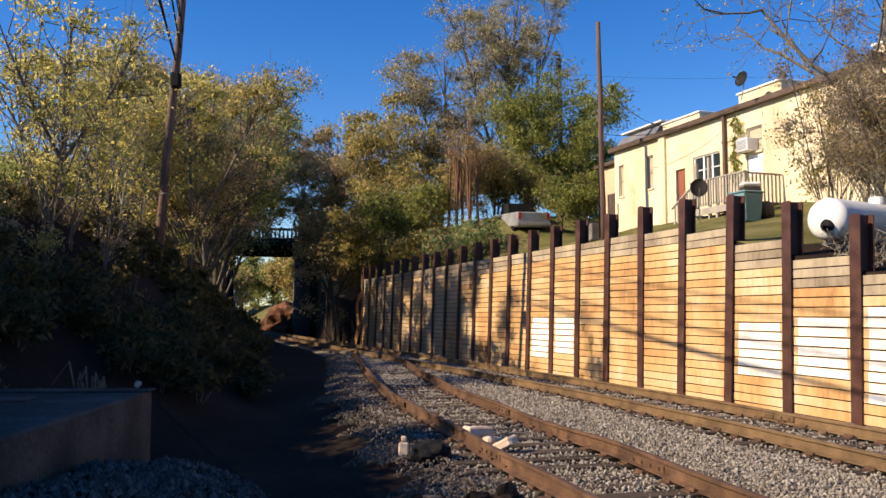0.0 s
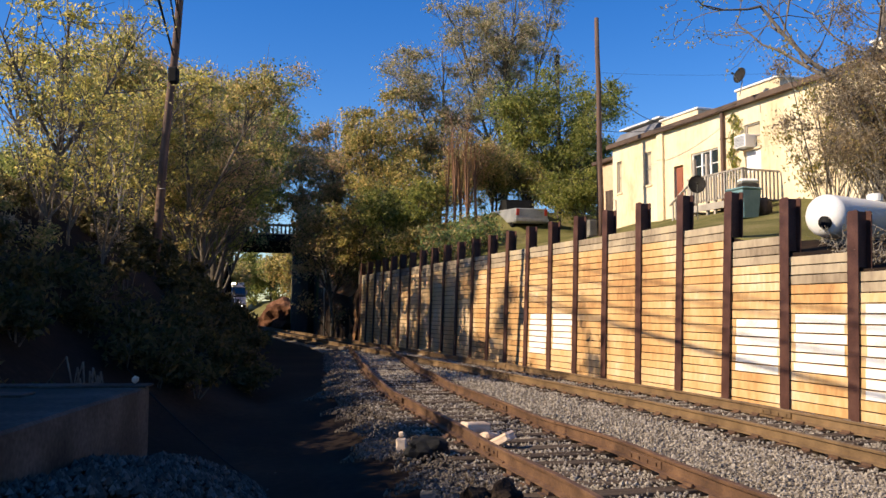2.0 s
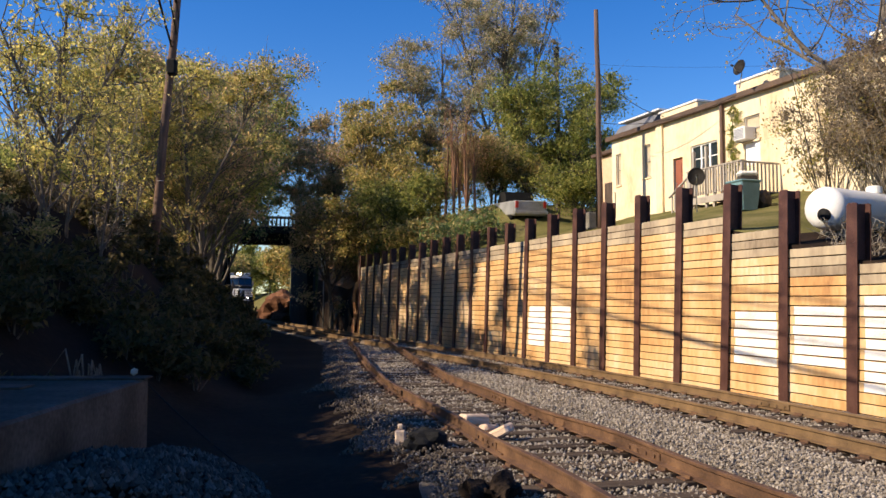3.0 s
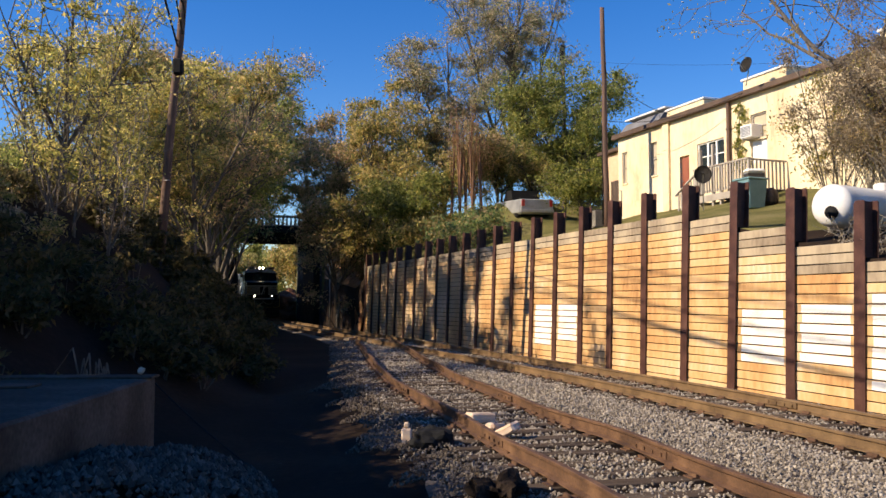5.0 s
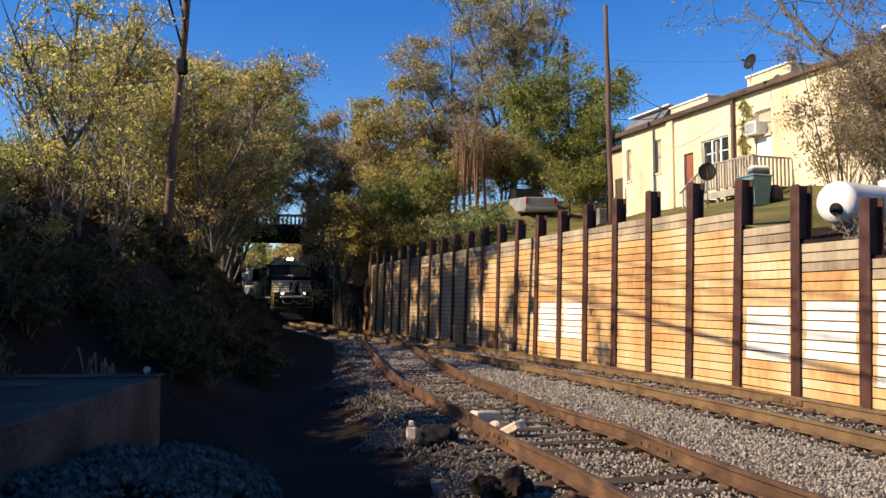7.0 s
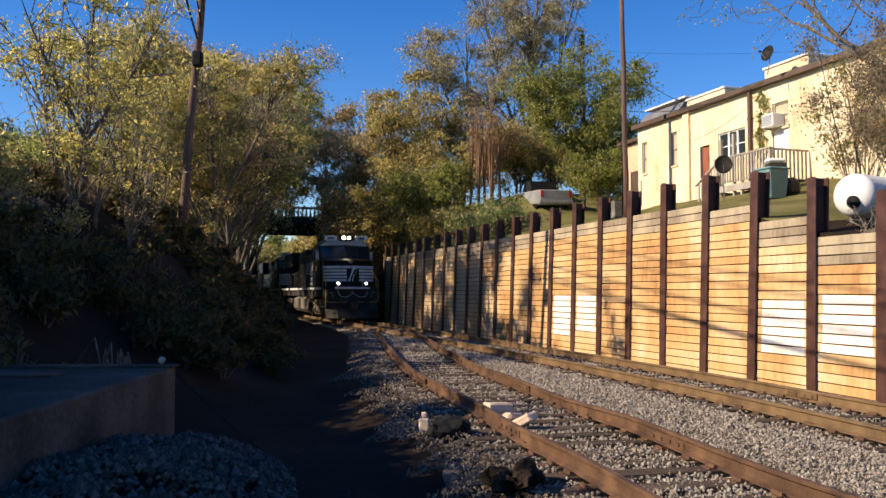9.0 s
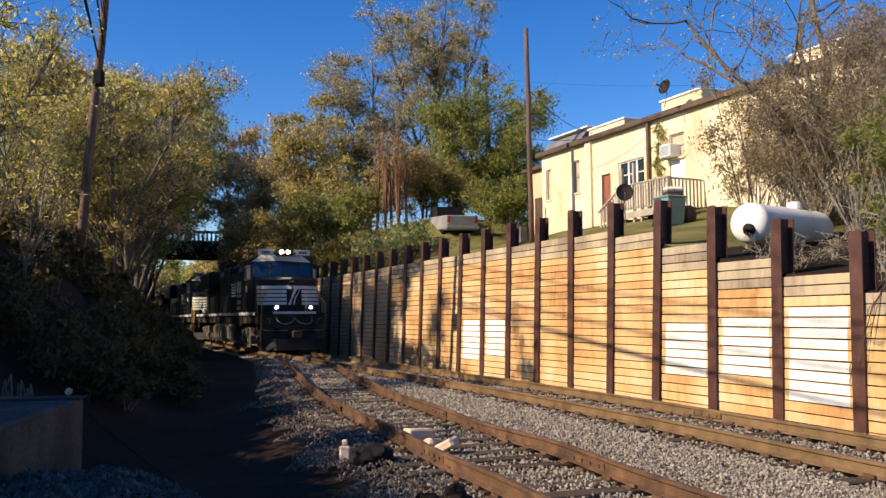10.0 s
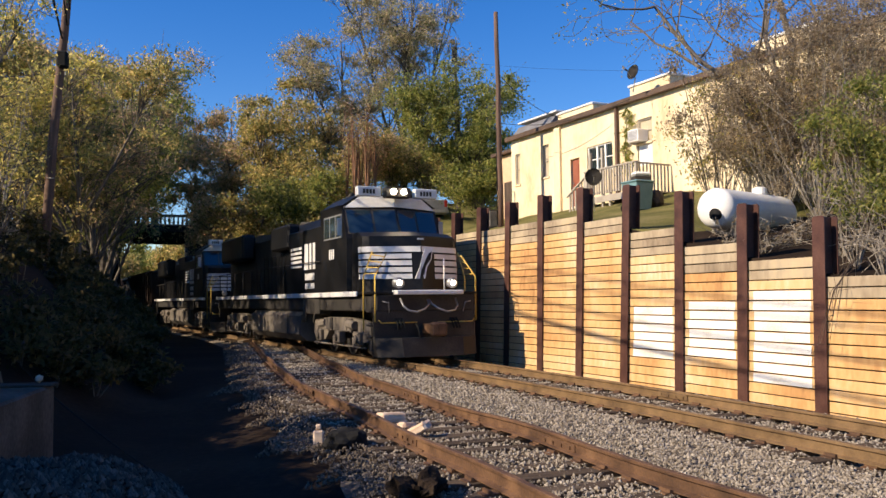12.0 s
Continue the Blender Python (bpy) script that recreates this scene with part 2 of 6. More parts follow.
def part(name, bm, material, parent=None, label=""):
    """One mesh object out of a bmesh, under a thing or a part of it."""
    me = mesh_from(bm, name)
    me.materials.append(material)
    ob = new(name, me)
    ob.parent = parent
    return tagged(ob, label)


def shared(name, me, parent, m=None):
    ob = new(name, me)
    ob.parent = parent
    if m is not None:
        ob.matrix_basis = m
    return ob


def thing(name, label, category, m=None, group="", kind=""):
    ob = new(name)
    ob.empty_display_size = 0.2
    if m is not None:
        ob.matrix_basis = m
    return tagged(ob, label, category, group, kind)


def box(bm, x0, x1, y0, y1, z0, z1, bevel=0.0, m=None):
    vs = [bm.verts.new((x, y, z)) for x in (x0, x1) for y in (y0, y1) for z in (z0, z1)]
    fs = [(0, 1, 3, 2), (4, 6, 7, 5), (0, 4, 5, 1), (2, 3, 7, 6), (0, 2, 6, 4), (1, 5, 7, 3)]
    faces = [bm.faces.new([vs[i] for i in f]) for f in fs]
    if bevel:
        edges = list({e for f in faces for e in f.edges})
        out = bmesh.ops.bevel(bm, geom=edges, offset=bevel, segments=1, affect="EDGES")
        vs = list({v for v in vs if v.is_valid} | set(out["verts"]))
    if m is not None:
        bmesh.ops.transform(bm, matrix=m, verts=vs)
    return bm


def prism(bm, pts, axis, a, b, m=None):
    """A polygon pushed along one axis from a to b. pts are the other two coordinates in order."""
    def at(p, d):
        return {"x": (d, p[0], p[1]), "y": (p[0], d, p[1]), "z": (p[0], p[1], d)}[axis]
    lo = [bm.verts.new(at(p, a)) for p in pts]
    hi = [bm.verts.new(at(p, b)) for p in pts]
    n = len(pts)
    bm.faces.new(lo)
    bm.faces.new(hi[::-1])
    for i in range(n):
        bm.faces.new((lo[i], hi[i], hi[(i + 1) % n], lo[(i + 1) % n]))
    if m is not None:
        bmesh.ops.transform(bm, matrix=m, verts=lo + hi)
    return bm


def tube(bm, pts, radii, seg=8, cap=True):
    """A tapered round tube along points."""
    rings = []
    pts = [Vector(p) for p in pts]
    for i, p in enumerate(pts):
        d = (pts[min(i + 1, len(pts) - 1)] - pts[max(i - 1, 0)])
        d = d.normalized() if d.length > 1e-9 else Vector((0, 0, 1))
        side = d.cross(Vector((0.31, 0.17, 0.93)) if abs(d.z) < 0.9 else Vector((1, 0.1, 0))).normalized()
        up = d.cross(side)
        r = float(radii[i] if isinstance(radii, (list, tuple)) else radii)
        rings.append([bm.verts.new(p + r * (math.cos(2 * math.pi * k / seg) * side + math.sin(2 * math.pi * k / seg) * up)) for k in range(seg)])
    for a, b in zip(rings, rings[1:]):
        for k in range(seg):
            bm.faces.new((a[k], a[(k + 1) % seg], b[(k + 1) % seg], b[k]))
    if cap:
        bm.faces.new(rings[0][::-1])
        bm.faces.new(rings[-1])
    return bm


def shade_smooth(ob):
    for p in ob.data.polygons:
        p.use_smooth = True
    return ob


# ---- the line of the railway ----
HEADS = ((-200, 11.0), (2, 11.0), (8, 12.0), (22, 19.0), (400, 19.0))
_ys = np.arange(-120.0, 420.0, 0.1)
_slope = np.tan(np.radians(np.interp(_ys, [a for a, b in HEADS], [b for a, b in HEADS])))
_xs = np.concatenate([[0.0], np.cumsum(-0.05 * (_slope[1:] + _slope[:-1]))])
_xs += 2.25 - np.interp(22.0, _ys, _xs)


def head(y):
    return float(np.interp(y, [a for a, b in HEADS], [b for a, b in HEADS]))


def at(y, u, z=0.0):
    """A point u metres to the wall side of the main line's centre, at the chainage y."""
    a = radians(head(y))
    return Vector((float(np.interp(y, _ys, _xs)) + u * math.cos(a), y + u * math.sin(a), z))


SIDING = ((-60, 18.6), (4, 2.92), (7.2, 2.13), (12.5, 0.84), (17.5, -0.36), (22.5, -1.16), (27, -1.82), (31, -2.35), (37, -3.3))


def siding_x(y):
    return sum(float(np.interp(y + d, [a for a, b in SIDING], [b for a, b in SIDING])) for d in (-1.2, -0.6, 0, 0.6, 1.2)) / 5


def siding(y, u, z=0.0):
    a = math.atan2(siding_x(y - 0.4) - siding_x(y + 0.4), 0.8)
    return Vector((siding_x(y) + u * math.cos(a), y + u * math.sin(a), z))


def wall_top(y):
    """Height of the lagging's top course above the rails."""
    return float(np.interp(y, [4, 8, 11.4, 13.2, 15.0, 16.6, 18.3, 20.0, 21.5, 60], [0.75, 1.2, 1.9, 2.28, 2.66, 3.08, 3.5, 3.7, 3.74, 3.74]))


# ---- ground ----
def smooth(a, b, x):
    k = min(1.0, max(0.0, (x - a) / (b - a)))
    return k * k * (3 - 2 * k)


def left_toe(y):
    return float(np.interp(y, [0, 10, 16, 24, 36, 60], [-12.5, -10.0, -8.4, -6.2, -4.6, -4.2]))


def ground_z(y, u):
    p = at(y, u)
    rough = 0.25 * noise.noise(Vector((p.x * 0.35, p.y * 0.35, 0))) + 0.1 * noise.noise(Vector((p.x * 1.3, p.y * 1.3, 4)))
    bed = -0.3
    if u < 0:
        toe = left_toe(y)
        high = float(np.interp(y, [-60, 0, 10, 18, 26, 40, 66, 71, 84, 90, 400], [0.8, 0.8, 1.4, 3.0, 4.2, 4.8, 5.4, 7.9, 7.9, 3.0, 3.0]))
        k = smooth(toe, toe - 6.0 if y < 60 else toe - 4.5, u)
        if 70 < y < 85 and u < -3.3:
            k = 1.0
        sag = -0.35 * smooth(-4.2, -7.5, u) * (1 - k) * smooth(30, 20, y)
        return bed + sag + k * (high - bed) + rough * smooth(-3.0, -7.0, u)
    if u < (2.95 if y < 66 else 4.0):
        return bed - 0.2 * smooth(1.4, 2.2, u)
    lip = wall_top(y) - 0.12
    if y > 84.6:
        return bed + 4.0 * smooth(6.0, 16.0, u) + rough * smooth(3.0, 6.0, u)
    if y > 51.5:
        lip = float(np.interp(y, [51, 54, 66, 71, 84, 90, 400], [3.2, 2.4, 3.5, 7.9, 7.9, 3.0, 3.0]))
    far = float(np.interp(y, [-60, 4, 12, 20, 26, 41, 46, 71, 84, 90, 400], [2.0, 2.6, 3.6, 4.9, 5.6, 5.65, 7.5, 7.9, 7.9, 4.0, 4.0]))
    k = min(1.0, (u - 2.95) / (9.0 - 2.0 * smooth(38, 44, y))) ** (1.3 - 0.3 * smooth(38, 44, y))
    return lip + k * (far - lip) + rough * smooth(3.0, 6.0, u) * 0.5


def build_ground():
    us = [-500, -250, -120, -70, -45] + [-30 + 0.8 * i for i in range(33)] + [-3.4, -3.0, -2.2, -1.5, 0, 1.5, 2.2, 2.94, 2.96, 3.4, 3.98, 4.02] + [4.1 + 0.7 * i for i in range(24)] + [22, 26, 32, 45, 80, 160, 320, 600]
    ys = [-400, -200, -100, -60, -40, -25, -15, -8] + [-4 + 0.8 * i for i in range(75)] + [56.5 + 1.6 * i for i in range(8)] + [69.8, 70.3, 71, 72, 74, 78, 82, 84, 84.8, 86, 88, 92, 96, 102, 110, 120, 135, 150, 175, 200, 250, 320, 450, 800, 1500]
    verts, faces, zone = [], [], []
    for y in ys:
        for u in us:
            p = at(y, u)
            verts.append((p.x, p.y, ground_z(y, u)))
    w = len(us)
    for j in range(len(ys) - 1):
        for i in range(w - 1):
            faces.append((j * w + i, j * w + i + 1, (j + 1) * w + i + 1, (j + 1) * w + i))
            um, ym = (us[i] + us[i + 1]) / 2, (ys[j] + ys[j + 1]) / 2
            if um > 2.95:
                z = 2 if ym < 52 else (1 if ym < 70 and um < 7 else 2)
                if ym < 17 and um < 9:
                    z = 0
                if 95 < ym < 130 and um < 14:
                    z = 1
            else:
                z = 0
            if 71 < ym < 84 and (um < -3.3 or um > 2.95):
                z = 4
            zone.append(z)
    me = bpy.data.meshes.new("ground")
    me.from_pydata(verts, [], faces)
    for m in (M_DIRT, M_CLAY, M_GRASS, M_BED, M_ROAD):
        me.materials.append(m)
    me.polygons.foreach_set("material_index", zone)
    return tagged(shade_smooth(new("ground", me)), "dirt, ballast and lawn ground along a railway cutting", "ground", kind="structure")


build_ground()


# ---- tracks ----
RAIL = [(-0.07, -0.172), (0.07, -0.172), (0.07, -0.158), (0.012, -0.14), (0.01, -0.045), (0.036, -0.034), (0.036, -0.006), (0.028, 0.0), (-0.028, 0.0), (-0.036, -0.006), (-0.036, -0.034), (-0.01, -0.045), (-0.012, -0.14), (-0.07, -0.158)]


def rail_bm(where, y0, y1, off, step, wob):
    bm = bmesh.new()
    rings = []
    n = int((y1 - y0) / step)
    for i in range(n + 1):
        y = y0 + (y1 - y0) * i / n
        k = 0.025 * wob * noise.noise(Vector((y * 0.42, off, 3)))
        dz = 0.03 * wob * noise.noise(Vector((y * 0.35, off, 9)))
        rings.append([bm.verts.new(where(y, off + k + x, z + dz)) for x, z in RAIL])
    for a, b in zip(rings, rings[1:]):
        for k in range(len(RAIL)):
            bm.faces.new((a[k], a[(k + 1) % len(RAIL)], b[(k + 1) % len(RAIL)], b[k]))
    bm.faces.new(rings[0])
    bm.faces.new(rings[-1][::-1])
    return bm


def joint_bar(where, y, off, parent, material):
    bm = bmesh.new()
    for s in (-1, 1):
        a, b = where(y - 0.4, off + s * 0.026, -0.09), where(y + 0.4, off + s * 0.026, -0.09)
        d = (b - a)
        m = Matrix.Translation((a + b) / 2) @ Matrix.Rotation(math.atan2(-d.x, d.y), 4, "Z")
        box(bm, -0.014, 0.014, -0.4, 0.4, -0.045, 0.045, 0.005, m)
        for k in (-0.3, -0.1, 0.1, 0.3):
            box(bm, -0.03, 0.03, k - 0.018, k + 0.018, -0.018, 0.018, 0, m)
    return part("joint_bar", bm, material, parent)


def tie_mesh():
    bm = bmesh.new()
    box(bm, -1.28, 1.28, -0.11, 0.11, -0.36, -0.185, 0.012)
    me = mesh_from(bm, "tie")
    me.materials.append(M_TIE)
    return me


def plate_mesh():
    bm = bmesh.new()
    prism(bm, [(-0.16, -0.186), (0.16, -0.186), (0.16, -0.172), (0.112, -0.17), (0.108, -0.14), (0.082, -0.14), (0.078, -0.165), (-0.078, -0.165), (-0.082, -0.14), (-0.108, -0.14), (-0.112, -0.17), (-0.16, -0.172)], "y", -0.085, 0.085)
    me = mesh_from(bm, "tie_plate")
    me.materials.append(M_RUST)
    return me


def build_track(name, label, where, y0, y1, material, wob, tie_from, tie_to, seed):
    rng = random.Random(seed)
    t = thing(name, label, "railway track")
    for off in (-0.752, 0.752):
        part("rail", rail_bm(where, y0, y1, off, 0.5 if y1 < 60 else 1.0, wob), material, t)
    tie, plates = tie_mesh(), plate_mesh()
    y = tie_from
    while y < tie_to:
        a, b = where(y - 0.3, 0), where(y + 0.3, 0)
        m = Matrix.Translation(where(y, rng.uniform(-0.06, 0.06), rng.uniform(-0.02, 0.012))) @ Matrix.Rotation(math.atan2(a.x - b.x, b.y - a.y) + rng.uniform(-0.03, 0.03), 4, "Z")
        o = shared("tie", tie, t, m)
        if y < 26:
            for off in (-0.752, 0.752):
                shared("tie_plate", plates, o, Matrix.Translation((off, 0, 0)))
        y += 0.53
    return t


main_track = build_track("main_track", "brown steel rails on dark timber ties in grey ballast", at, -50, 330, M_RAILMAIN, 0.3, 5.0, 60.0, 1)
side_track = build_track("siding_track", "rust-red rails of a worn siding on weathered ties", siding, -50, 37.5, M_RUST, 1.6, 4.0, 36.5, 2)
for yj, off in ((9.3, 0.752), (10.4, -0.752), (14.6, 0.752), (16.2, -0.752), (20.6, 0.752), (22.3, -0.752)):
    joint_bar(siding, yj, off, side_track, M_RUST)
for yj, off in ((21.8, -0.752), (13.6, 0.752), (25.3, 0.752)):
    joint_bar(at, yj, off, main_track, M_RAILMAIN)


def build_ballast():
    """Loose crushed stone between and beside the tracks."""
    rng = np.random.default_rng(5)
    base = np.array([(1, 0, 0), (-1, 0, 0), (0, 1, 0), (0, -1, 0), (0, 0, 1), (0, 0, -1)], float)
    tri = np.array([(0, 2, 4), (2, 1, 4), (1, 3, 4), (3, 0, 4), (2, 0, 5), (1, 2, 5), (3, 1, 5), (0, 3, 5)])
    verts, dirty = [], []
    want = 86000
    grid = np.arange(4.0, 40.0, 0.1)
    side_line = np.array([siding_x(min(y, 37.0)) for y in grid])
    main_line = np.array([at(y, 0).x for y in grid])
    main_edge = np.array([at(y, 1.75).x for y in grid])
    while len(verts) < want:
        y = 5.0 + 33.0 * rng.random() ** 1.7
        ragged = 0.15 + 0.9 * noise.noise(Vector((0, y * 0.55, 3))) + 0.5 * noise.noise(Vector((4, y * 1.7, 3)))
        sx, mx = float(np.interp(y, grid, side_line)), float(np.interp(y, grid, main_line))
        lo = sx - 1.85 - max(0.0, ragged) if y < 36 else mx - 2.4
        x = lo + (float(np.interp(y, grid, main_edge)) - lo) * rng.random()
        ds, dm = abs(x - sx), abs(x - mx)
        if abs(ds * 0.97 - 0.752) < 0.09 and y < 37 or abs(dm * 0.96 - 0.752) < 0.09:
            continue
        s = (0.01 + 0.017 * rng.random() ** 1.6) * (1.0 + 0.022 * max(0.0, y - 8))
        deep = min(ds, dm)
        z = -0.222 + 0.035 * rng.random() - (0.03 if deep < 1.25 and rng.random() < 0.3 else 0.0) + (0.05 * max(0.0, 1 - abs(deep - 1.9)) if deep > 1.3 else 0)
        past = sx - 1.4 - x
        if past > 0:
            z = max(z - 0.3 * past, -0.6) + 0.1 * max(0.0, noise.noise(Vector((x * 0.9, y * 0.7, 5))))
        q = base * s * (0.65 + 0.7 * rng.random((6, 3)))
        ang = rng.random() * 6.28
        c, sn = math.cos(ang), math.sin(ang)
        tilt = rng.normal() * 0.5
        ct, st = math.cos(tilt), math.sin(tilt)
        q = q @ np.array([(c, sn, 0), (-sn, c, 0), (0, 0, 1)]) @ np.array([(1, 0, 0), (0, ct, st), (0, -st, ct)])
        (dirty if past > rng.normal() * 0.25 - 0.2 else verts).append(q + (x, y, z))
    for name, label, lot, m in (("ballast", "loose crushed grey stone ballast round the tracks", verts, M_STONE), ("dirty_ballast", "dirty brown grit along the siding's shoulder", dirty, M_GRIT)):
        f = (np.arange(len(lot))[:, None, None] * 6 + tri[None]).reshape(-1, 3)
        me = bpy.data.meshes.new(name)
        me.from_pydata(np.concatenate(lot).tolist(), [], f.tolist())
        me.materials.append(m)
        tagged(new(name, me), label, "ballast", kind="stuff")


build_ballast()


def build_bed():
    """The ballast bed under both tracks, its shoulders falling to the dirt."""
    verts, faces = [], []
    ys = [4 - 4 * i for i in range(12)][::-1] + [4.8 + 0.8 * i for i in range(45)] + [42 + 4 * i for i in range(70)]
    for y in ys:
        left = min(siding(y, -1.15).x, at(y, -1.9).x) if y < 36 else at(y, -1.9 - 0.6 * smooth(44, 36, y)).x
        right = at(y, 1.7).x
        for k, (q, z) in enumerate(((-0.9, -0.62), (0.0, -0.3), (0.25, -0.25), (0.5, -0.25), (0.75, -0.25), (1.0, -0.258), (1.35, -0.62))):
            x = left + q if q < 0 else (right + q - 1 if q > 1 else left + (right - left) * q)
            verts.append((x + 0.06 * noise.noise(Vector((y * 0.9, q * 5, 0))), y, z + 0.02 * noise.noise(Vector((x * 2.5, y * 2.5, 7)))))
    for j in range(len(ys) - 1):
        for i in range(6):
            faces.append((j * 7 + i, j * 7 + i + 1, (j + 1) * 7 + i + 1, (j + 1) * 7 + i))
    me = bpy.data.meshes.new("ballast_bed")
    me.from_pydata(verts, [], faces)
    me.materials.append(M_BED)
    return tagged(shade_smooth(new("ballast_bed", me)), "packed grey ballast bed under the tracks", "ballast", kind="structure")


build_bed()


# ---- retaining wall ----
WALL_U, LEAN = 2.78, 0.033
POSTS = [3.56 + 1.765 * i for i in range(10)] + [21.21 + 1.66 * i for i in range(19)]


def wall_at(y, z, back=0.0):
    return at(y, WALL_U + LEAN * (z + 0.3) + back, z)


def post_mesh():
    """A soldier beam: two flanges with rounded tops and a web."""
    bm = bmesh.new()
    top, r = 1.0, 0.055
    flange = [(-0.135, -5.2), (0.135, -5.2), (0.135, top - r)] + [(0.135 - r + r * math.cos(a), top - r + r * math.sin(a)) for a in (0.52, 1.05, 1.57)] + [(-0.135 + r - r * math.sin(a), top - r + r * math.cos(a)) for a in (0.0, 0.52, 1.05)] + [(-0.135, top - r)]
    prism(bm, flange, "x", 0.0, 0.022)
    prism(bm, flange, "x", 0.288, 0.31)
    box(bm, 0.022, 0.288, -0.011, 0.011, -5.2, top - 0.01)
    me = mesh_from(bm, "post")
    me.materials.append(M_POST)
    return me


PITCH, BOARD = 0.189, 0.0845
PATCHED = {5: (0.05, 1.68), 6: (0.42, 1.5), 7: (0.3, 1.5), 12: (0.3, 1.55), 13: (0.1, 1.4)}


def build_wall():
    w = thing("wall_retaining", "timber lagging retaining wall between dark steel soldier beams", "retaining wall", kind="structure")
    pm = post_mesh()
    rng = random.Random(11)
    meshes = {}
    for i, y in enumerate(POSTS):
        z = float(np.interp(y, [3, 10, 12.3, 14.1, 15.7, 17.4, 19.2, 20.9, 30, 52], [1.5, 2.5, 2.95, 3.38, 3.82, 4.22, 4.42, 4.46, 4.5, 4.5])) - 1.0
        p = wall_at(y, 0, -0.03)
        m = Matrix.Translation((p.x, p.y, z)) @ Matrix.Rotation(radians(head(y)), 4, "Z") @ Matrix.Rotation(LEAN + rng.uniform(-0.006, 0.006), 4, "Y") @ Matrix.Rotation(rng.uniform(-0.008, 0.008), 4, "X")
        shared("post", pm, w, Matrix.Translation((LEAN * z * math.cos(radians(head(y))), LEAN * z * math.sin(radians(head(y))), 0)) @ m)
    rest = {}
    made = 0
    for i in sorted(range(len(POSTS) - 1), key=lambda k: abs(k - 9)):
        y0, y1 = POSTS[i], POSTS[i + 1]
        ym = (y0 + y1) / 2
        lip = wall_top(ym) + rng.uniform(-0.015, 0.015)
        for k in range(int((lip + 0.6) / PITCH)):
            mid = lip - PITCH * (k + 0.5)
            m = M_BOARDTOP if k < 2 or (k == 2 and rng.random() < 0.5) else M_BOARD
            p = wall_at(ym, mid, 0.062 + rng.uniform(-0.006, 0.006))
            a = wall_at(y0, mid) - wall_at(y1, mid)
            half = a.length / 2 - 0.02
            turn = Matrix.Translation(p) @ Matrix.Rotation(math.atan2(a.x, -a.y), 4, "Z") @ Matrix.Rotation(LEAN, 4, "Y") @ Matrix.Rotation(rng.uniform(-0.004, 0.004), 4, "X")
            if made < 300:
                key = (m.name, round(half, 2))
                if key not in meshes:
                    bm = bmesh.new()
                    box(bm, -0.035, 0.035, -half, half, -BOARD, BOARD, 0.006)
                    meshes[key] = mesh_from(bm, "board")
                    meshes[key].materials.append(m)
                board = shared("board", meshes[key], w, turn)
                made += 1
                pan = PATCHED.get(i)
                if pan and pan[0] < mid < pan[1]:
                    inset = round(half - rng.uniform(0.2, 0.27), 2)
                    key = ("paint", inset)
                    if key not in meshes:
                        bm = bmesh.new()
                        box(bm, -0.0385, -0.033, -inset, inset, -BOARD + 0.006, BOARD - 0.006)
                        meshes[key] = mesh_from(bm, "paint_patch")
                        meshes[key].materials.append(M_PAINT)
                    shared("paint_patch", meshes[key], board)
            else:
                bm = rest.setdefault(m.name, (bmesh.new(), m))[0]
                box(bm, -0.035, 0.035, -half, half, -BOARD, BOARD, 0, turn)
    for bm, m in rest.values():
        tagged(part("boards", bm, m, w), kind="stuff")
    bm = bmesh.new()
    vs = []
    for y in np.arange(3.2, 51.0, 0.6):
        row = [bm.verts.new(wall_at(y, -0.5, b)) for b in (0.1, 0.2)] + [bm.verts.new(wall_at(y, wall_top(y) - 0.2, b)) for b in (0.2, 0.1)]
        vs.append(row)
    for a, b in zip(vs, vs[1:]):
        for k in range(4):
            bm.faces.new((a[k], a[(k + 1) % 4], b[(k + 1) % 4], b[k]))
    part("backfill", bm, M_DIRT, w)
    return w


build_wall()


# ---- road bridge ----
def frame_at(y, z=0.0):
    p = at(y, 0, z)
    return Matrix.Translation(p) @ Matrix.Rotation(radians(head(y)), 4, "Z")


